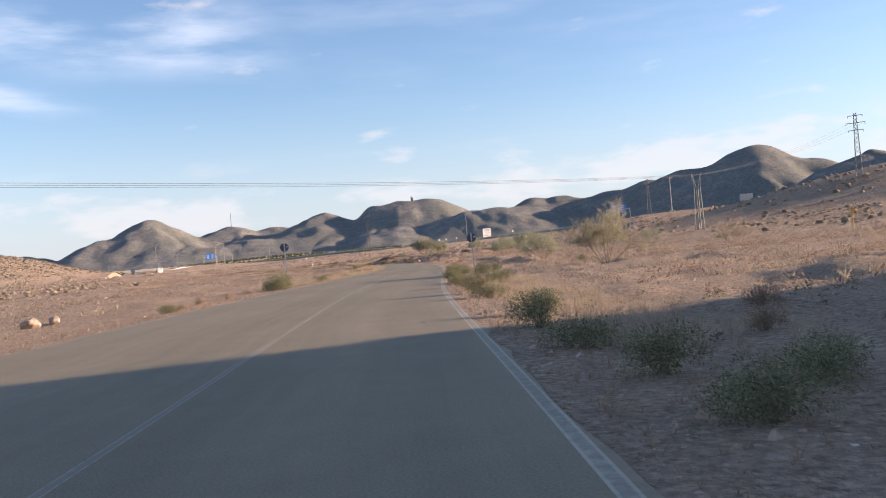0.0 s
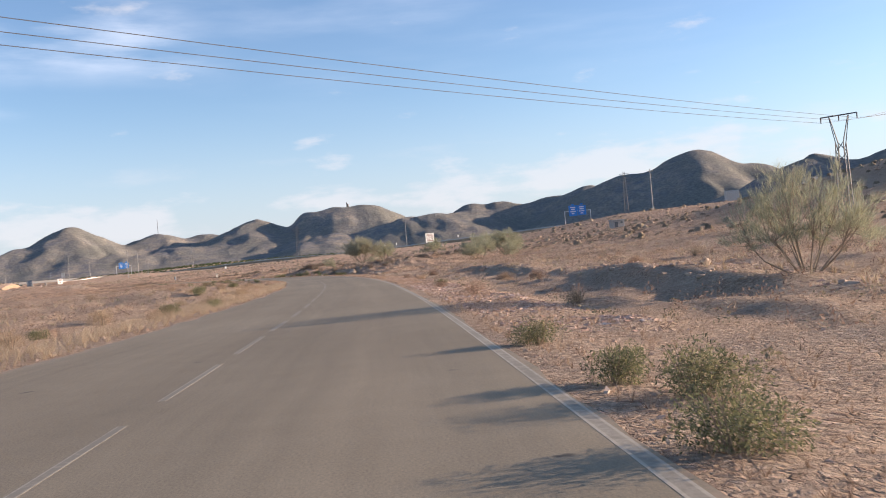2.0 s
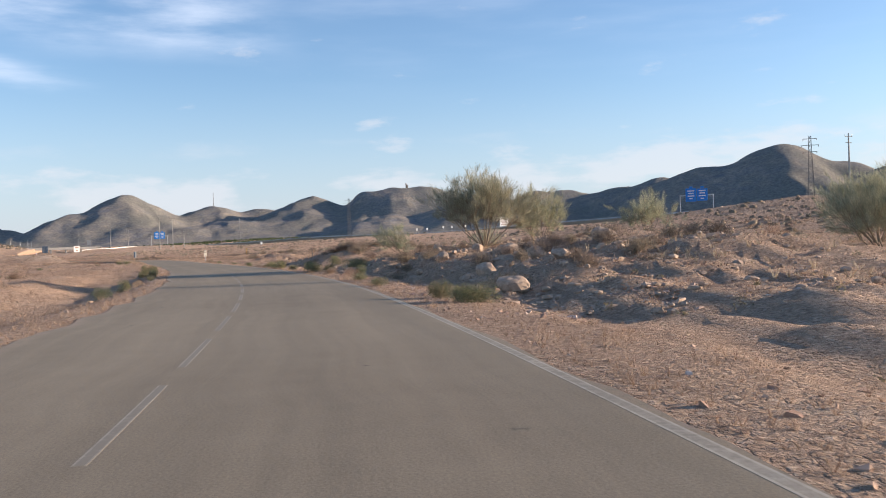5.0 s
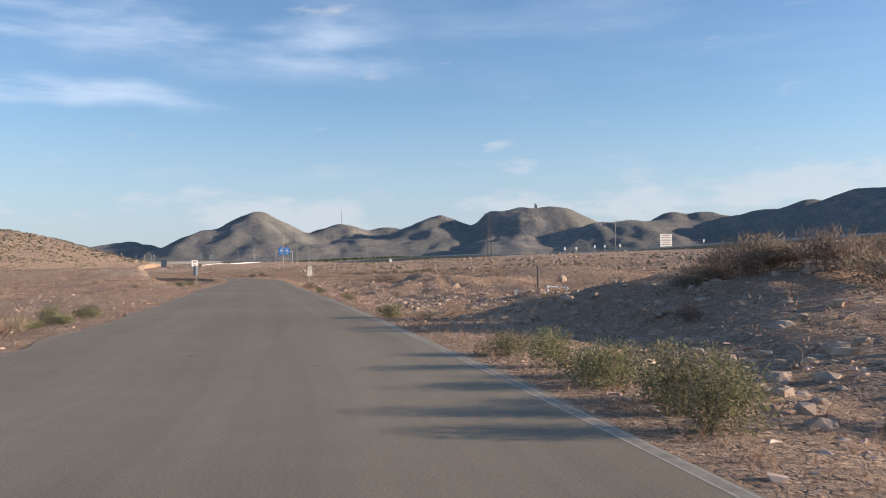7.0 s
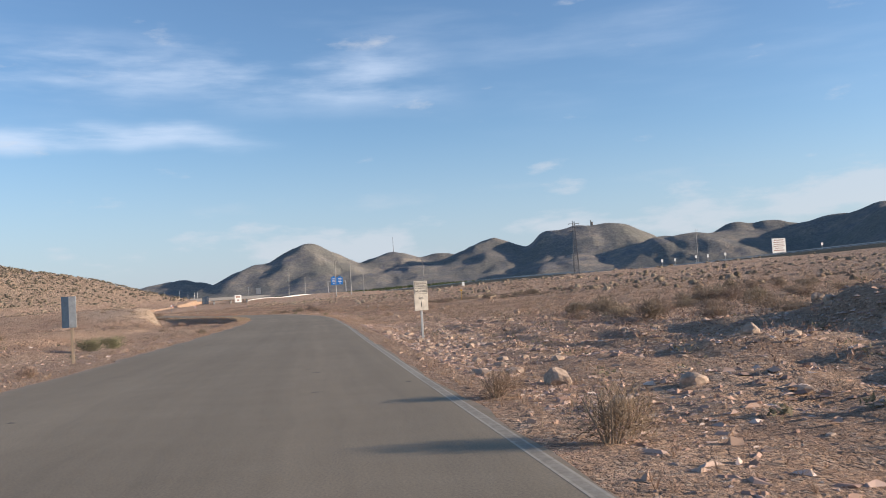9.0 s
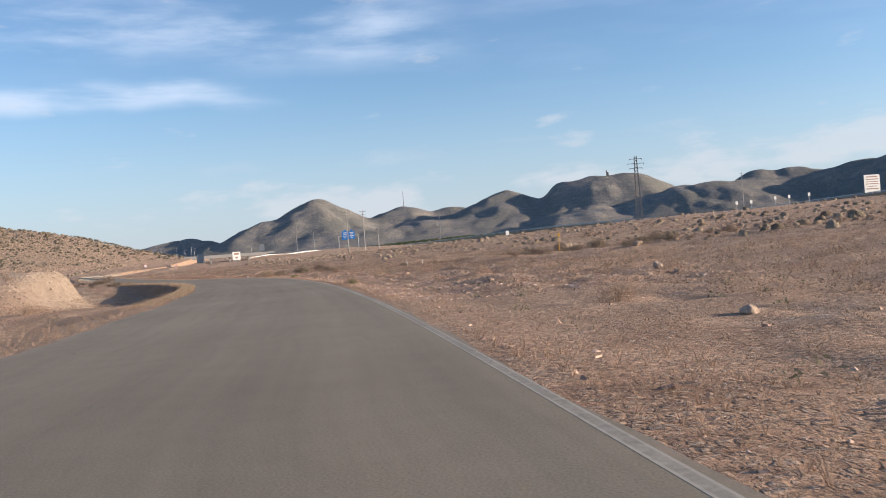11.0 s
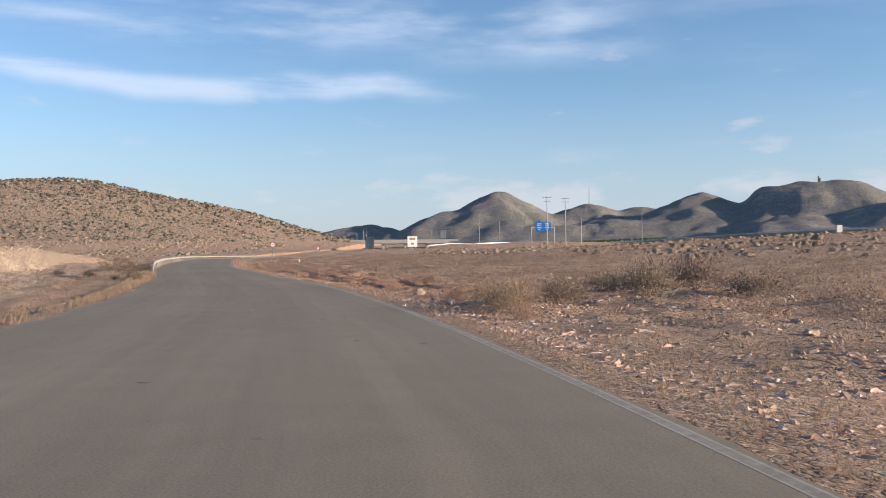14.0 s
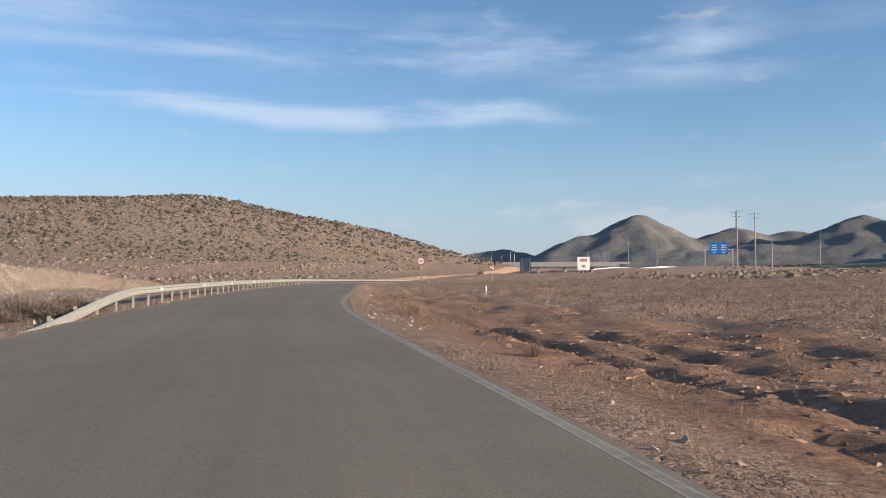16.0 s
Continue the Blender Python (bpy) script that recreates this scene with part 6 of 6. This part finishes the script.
def build_guardrail():
    us = np.concatenate([np.arange(526, 544, 0.75), np.arange(544, 742, 2.0)])
    off = -(np.interp(us, WL_U, WL) + 0.30)
    x, y = road_point(us, off)
    rise = sstep(us, 526, 541)
    z = road_z(us) - 0.03 + 0.66 * rise - 0.15 * (1 - rise)
    ob = thing("guardrail", float(x[0]), float(y[0]), float(z[0]), "galvanised steel guardrail along the outer road edge", "guardrail")
    pts = np.stack([x - x[0], y - y[0], z - z[0]], -1)
    sweep("beam", pts, WAVE, M_RAIL, ob, "corrugated steel beam")
    post_mesh = None
    for u in np.concatenate([np.arange(530, 600, 2.5), np.arange(600, 742, 4.0)]):
        px, py = road_point(u, -(np.interp(u, WL_U, WL) + 0.42))
        zr = float(road_z(u)) - 0.25
        top = float(road_z(u)) - 0.03 + 0.66 * float(sstep(u, 526, 541)) + 0.14
        if post_mesh is None or u < 544:
            bm = bmesh.new()
            hh = top - zr
            add_box(bm, (0.005, 0.12, hh), (0, 0, hh / 2))
            add_box(bm, (0.06, 0.005, hh), (0.03, 0.06, hh / 2))
            add_box(bm, (0.06, 0.005, hh), (0.03, -0.06, hh / 2))
            add_box(bm, (0.12, 0.07, 0.18), (0.06, 0, hh - 0.15), 0.004)
            p = part("post", bm, M_RAIL, ob)
            post_mesh = p.data
        else:
            p = new("post", post_mesh)
            p.parent = ob
        p.matrix_basis = pose(float(px - x[0]), float(py - y[0]), zr - float(z[0]), 0, 0, 35)
    for u in np.arange(544, 620, 12.0):
        px, py = road_point(u, -(np.interp(u, WL_U, WL) + 0.20))
        part("reflector", box((0.02, 0.10, 0.10), (float(px - x[0]), float(py - y[0]), float(road_z(u)) + 0.64 - float(z[0])), 0.005), M_WHITE, ob, "small pale reflector")


def build_motorway():
    """The motorway beyond the fields, its barrier, the bridge of the junction."""
    cx = np.array([380, 250, 150, 90, 35, -25, -95, -185, -300, -450, -640], float)
    cy = np.array([430, 520, 610, 680, 752, 820, 900, 1000, 1110, 1240, 1390], float)
    t = np.linspace(0, 1, 11)
    tt = np.linspace(0, 1, 150)
    x, y = spline(t, cx, tt), spline(t, cy, tt)
    pts = np.stack([x, y, land(x, y) + 1.4], -1)
    k = np.hanning(25)
    pad = np.pad(pts[:, 2], 12, "edge")
    pts[:, 2] = np.convolve(pad, k / k.sum(), "valid")
    deck = sweep("motorway", pts, [(-13, 0), (13, 0), (13, -2.5), (-13, -2.5)], M_ASPHALT, None)
    tagged(deck, "distant motorway carriageway of grey asphalt", "motorway", kind="structure")
    for off in (-12.6, 0.0, 12.6):
        b = sweep("motorway_barrier", pts, [(off - 0.08, 0.45), (off + 0.08, 0.45), (off + 0.08, 0.80), (off - 0.08, 0.80)], M_STEEL, None)
        tagged(b, "pale steel crash barrier along the motorway", "guardrail", "motorway barriers", "structure")
    # junction bridge
    a, b = Vector((-281, 783.5, 8.3)), Vector((-246, 800, 8.2))
    d = (b - a).normalized()
    s = Vector((-d.y, d.x, 0))
    br = thing("road_bridge", a.x, a.y, gz(a.x, a.y), "grey concrete road bridge at the motorway junction", "bridge")
    up = a.z - gz(a.x, a.y)
    m = Matrix.Rotation(math.atan2(d.y, d.x), 4, "Z")
    ln = (b - a).length
    part("deck", box((ln, 9.0, 1.0), (m @ Vector((ln / 2, 4.5, 0))) + Vector((0, 0, up - 0.5)), 0.05, m), M_CONCRETE, br, "grey concrete deck")
    for k, yy in enumerate((0.2, 8.8)):
        part("parapet", box((ln * 1.2, 0.25, 0.7), (m @ Vector((ln / 2, yy, 0))) + Vector((0, 0, up + 0.35)), 0.02, m), M_CONCRETE, br)
    for f in (0.25, 0.5, 0.75):
        part("pier", box((1.0, 6.5, up + 1.0), (m @ Vector((ln * f, 4.5, 0))) + Vector((0, 0, (up - 1.0) / 2 - 0.5)), 0.1, m), M_CONCRETE, br)
    # white wall of the slip road
    wx = np.array([-262, -264.5, -266, -268, -271, -274.2, -276])
    wy = np.array([812, 824.7, 850, 888, 930, 972.2, 1000])
    w = sweep("barrier_wall", np.stack([wx, wy, land(wx, wy)], -1), [(-0.2, -0.6), (0.2, -0.6), (0.2, 0.30), (-0.2, 0.30)], M_WHITE, None)
    tagged(w, "low white concrete wall along the slip road", "wall")
    for px, py, zt in ((-330, 880, 17), (-345, 900, 16), (-318, 860, 15.5), (-372, 940, 19), (-300, 905, 17), (-395, 960, 20)):
        g = gz(px, py)
        lp = thing("lamp_post", px, py, g - 0.2, "pale steel lamp post at the junction", "lamp post", "junction lamp posts")
        part("shaft", tube((0, 0, 0), (0, 0, zt - g), 0.12, 0.07, 8), M_STEEL, lp)
        part("lamp_head", box((1.2, 0.3, 0.16), (0.5, 0, zt - g), 0.04), M_STEEL, lp)


def stake(x, y, h, mat, label, w=0.07):
    ob = thing("marker_stake", x, y, gz(x, y) - 0.1, label, "stake", "marker stakes", random.uniform(0, 90))
    part("shaft", tube((0, 0, 0), (random.uniform(-0.04, 0.04), random.uniform(-0.04, 0.04), h + 0.1), w, w * 0.9, 8), mat, ob)
    return ob


def pipe_loop(x, y, turn, wide, high):
    """A white pipe that rises from the soil, bends over and goes down again."""
    ob = thing("vent_pipe", x, y, gz(x, y) - 0.15, "white plastic pipe loop standing in the rubble", "pipe", "vent pipes", turn)
    part("riser", tube((-wide / 2, 0, 0), (-wide / 2, 0, high + 0.15), 0.055, None, 10), M_WHITE, ob)
    part("riser", tube((wide / 2, 0, 0), (wide / 2, 0, high * 0.85 + 0.15), 0.055, None, 10), M_WHITE, ob)
    part("crosspipe", tube((-wide / 2, 0, high + 0.10), (wide / 2, 0, high * 0.85 + 0.10), 0.04, None, 10), M_WHITE, ob)


def yellow_marker(x, y, h, turn, label):
    ob = thing("utility_marker", x, y, gz(x, y) - 0.1, label, "marker post", "utility markers", turn)
    part("post", tube((0, 0, 0), (0, 0, h), 0.035, None, 8), M_YELLOW, ob)
    part("plate", box((0.34, 0.02, 0.26), (0, -0.03, h), 0.005), M_YELLOW, ob, "yellow marker plate")


def hut(x, y, w, d, h, turn):
    ob = thing("utility_hut", x, y, gz(x, y) - 0.3, "low grey concrete hut with a flat roof", "hut", "", turn)
    part("wall", box((w, d, h + 0.3), (0, 0, (h + 0.3) / 2), 0.05), M_CONCRETE, ob)
    part("roof", box((w + 0.5, d + 0.5, 0.22), (0, 0, h + 0.41), 0.04), M_CONCRETE, ob, "flat concrete roof slab")
    part("door", box((0.9, 0.08, 1.6), (-w * 0.2, -d / 2 - 0.04, 1.1), 0.01), M_SIGNBACK, ob, "dark metal door")
    part("vent", box((0.6, 0.08, 0.4), (w * 0.25, -d / 2 - 0.04, 1.7), 0.01), M_SIGNBACK, ob)


M_CREAM = mat_plain("cream_enamel", (0.64, 0.58, 0.48), 0.5)
M_BOARD = mat_plain("blue_grey_board", (0.045, 0.075, 0.12), 0.5)
M_BAR = mat_plain("brown_print", (0.34, 0.20, 0.16), 0.5)
M_LATTICE = mat_plain("weathered_lattice_steel", (0.19, 0.185, 0.18), 0.65, 0.2)
M_GLASSBROWN = mat_plain("brown_porcelain", (0.10, 0.06, 0.05), 0.3)
M_CABLE = mat_plain("dark_cable", (0.08, 0.08, 0.09), 0.6)

round_sign_back(2.06, 59.8, 2.32, 0, -2.0, "round traffic sign seen from its grey back")
round_sign_back(-11.3, 64.3, 2.75, 4, -1.0, "round traffic sign seen from its grey back on the far verge")
kilometre_sign(-47.5, 324.5, 30)
chevron_sign(-57.8, 318.8, 30)
speed_sign(-186.5, 571.6, 3.75, 0.45, 32)
triangle_sign(-181.3, 578.3, 3.1, 0.9, 30)
blue_gantry(118.9, 596.1, 22.0, 10.2, 6.4, -15, "blue motorway sign panels on a steel portal near the hill")
blue_gantry(-247.2, 950.5, 18.3, 9.0, 6.0, 20, "blue motorway sign panels on a steel portal by the orchards")
info_board(37.3, 732.5, 16.2, 7.2, 7.0, 24, "large white information board on steel legs", ((0.7, 0.38, 0.06), (0.8, 0.24, 0.05), (0.75, 0.10, 0.04), (0.8, -0.02, 0.05), (0.6, -0.16, 0.04), (0.75, -0.30, 0.06)))
info_board(-229.3, 724.3, 6.8, 3.5, 3.7, 36, "square white direction board at the junction", ((0.6, 0.25, 0.22), (0.3, -0.2, 0.2)))
panel_back(-263.8, 758.8, 7.4, 3.6, 4.4, 25, "dark slatted back of a direction sign", M_BOARD)
panel_back(-272.0, 855.5, 12.8, 3.0, 4.0, 20, "pale slatted back of a gantry sign", M_STEEL)
panel_back(155.8, 453.0, 17.3, 6.4, 5.2, -20, "grey slatted back of a motorway sign", M_STEEL, 4)
panel_back(166.2, 401.8, 18.6, 5.6, 2.8, -22, "small grey back of a motorway sign", M_STEEL)
for px, py, pz in ((-17.9, 704.1, 11.6), (-11.8, 710.4, 11.8), (-1.9, 717.2, 12.8), (3.4, 718.2, 12.9), (12.0, 724.9, 13.4), (59.9, 748.9, 16.0), (-94.6, 618.9, 5.6)):
    g = gz(px, py)
    ob = thing("marker_sign", px, py, g - 0.2, "small white marker sign beside the motorway", "road sign", "motorway markers", 24)
    part("post", box((0.14, 0.14, pz - g + 0.2), (0, 0, (pz - g + 0.2) / 2)), M_STEEL, ob)
    part("plate", box((1.0, 0.06, 1.3), (0, -0.1, pz - g + 0.5), 0.02), M_WHITE, ob)
lattice_mast("lattice_pylon", 44.3, 152.9, 11.9, 1.1, 0.75, -47, "rusty lattice pylon with a forked head", [(0, 1.75)], True)
lattice_mast("lattice_pylon", 103.0, 218.0, 27.8, 1.5, 0.6, -30, "tall lattice pylon with three cross arms on the slope", [(0.6, 1.7), (2.4, 2.2), (4.2, 1.7)])
lattice_mast("lattice_pylon", -54.6, 667.0, 29.7, 2.2, 0.7, 10, "tall grey lattice pylon standing in the scrub", [(1.0, 2.2), (2.6, 2.8), (4.2, 2.2)])
lattice_mast("lattice_pylon", -400.0, 806.0, 32.0, 1.9, 0.7, 10, "grey lattice pylon before the scrub hill", [(0.6, 1.6), (2.4, 2.0)])
lattice_mast("lattice_pylon", -97.0, 24.0, 13.0, 1.1, 0.75, -47, "lattice pylon beside the road's open ground", [(0, 1.75)], True)
lattice_mast("lattice_pylon", 97.5, 415.8, 28.8, 1.7, 0.6, -20, "tall lattice pylon on the far slope", [(0.8, 1.8), (2.6, 2.3), (4.4, 1.8)])
pole(107.5, 414.0, 29.0, "grey power pole on the far slope")
pole(-213.6, 841.3, 29.4, "tall concrete power pole with cross arms", 4.0)
pole(-214.3, 877.1, 31.0, "tall concrete power pole with cross arms", 4.2)
pole(-420.0, 1310.0, 46.0, "distant grey power pole", 0)
pole(-334.7, 1126.3, 29.5, "distant grey power pole", 0)
pole(-212.2, 901.3, 20.5, "distant grey power pole", 2)
pole(30.0, 1050.0, 45.0, "distant grey power pole", 3)
pole(-240.0, 1240.0, 43.0, "distant grey power pole", 3)
ax, ay = 44.3, 152.9
for k, o in enumerate((-1.7, 0.0, 1.7)):
    dx, dy = o * math.cos(math.radians(-47)), o * math.sin(math.radians(-47))
    cable((ax + dx, ay + dy, 11.4), (-97.0 + dx, 24.0 + dy, 12.4), 1.6)
    cable((ax + dx, ay + dy, 11.4), (103.0 + o * 1.1, 218.0, 25.2), 1.5)
build_guardrail()
build_motorway()
yellow_marker(-68.6, 459.0, 2.2, 20, "yellow utility marker plate on a post")
yellow_marker(32.3, 70.0, 1.9, 0, "yellow utility marker plate on open ground")
for px, py in ((-87.6, 469.2), (-89.9, 470.0)):
    stake(px, py, 0.75, M_WHITE, "short white marker stake in the rubble", 0.05)
stake(-22.2, 275.5, 1.5, M_CABLE, "dark upright stake in the rubble", 0.05)
pipe_loop(-21.3, 274.6, 12, 0.95, 0.55)
pipe_loop(-23.0, 274.4, -8, 0.55, 0.35)
stake(-24.5, 330.0, 0.9, M_WOOD, "brown wooden stake in the scrub", 0.05)
stake(-161.5, 539.8, 0.6, M_WHITE, "short white marker stake in the dry grass", 0.05)
hut(67.9, 323.6, 3.6, 2.6, 2.0, 10)
# mast and ruin on the far hills
hz = lambda x, y: float(hill_height(np.array([float(x)]), np.array([float(y)]))[0])
mx, my = -692.0, 2959.0
ob = thing("radio_mast", mx, my, hz(mx, my) - 3, "thin radio mast on a distant hilltop", "mast")
part("shaft", tube((0, 0, 0), (0, 0, 48), 0.9, 0.6, 6), M_LATTICE, ob)
tx, ty = -85.0, 2845.0
ob = thing("ruined_tower", tx, ty, hz(tx, ty) - 3, "small ruined stone tower on a hilltop", "tower")
bm = bmesh.new()
add_box(bm, (7, 6, 13), (0, 0, 6.5), 0.4)
add_box(bm, (3, 6, 5), (-2.0, 0, 15), 0.3)
part("wall", bm, M_ROCK, ob, "weathered stone wall")
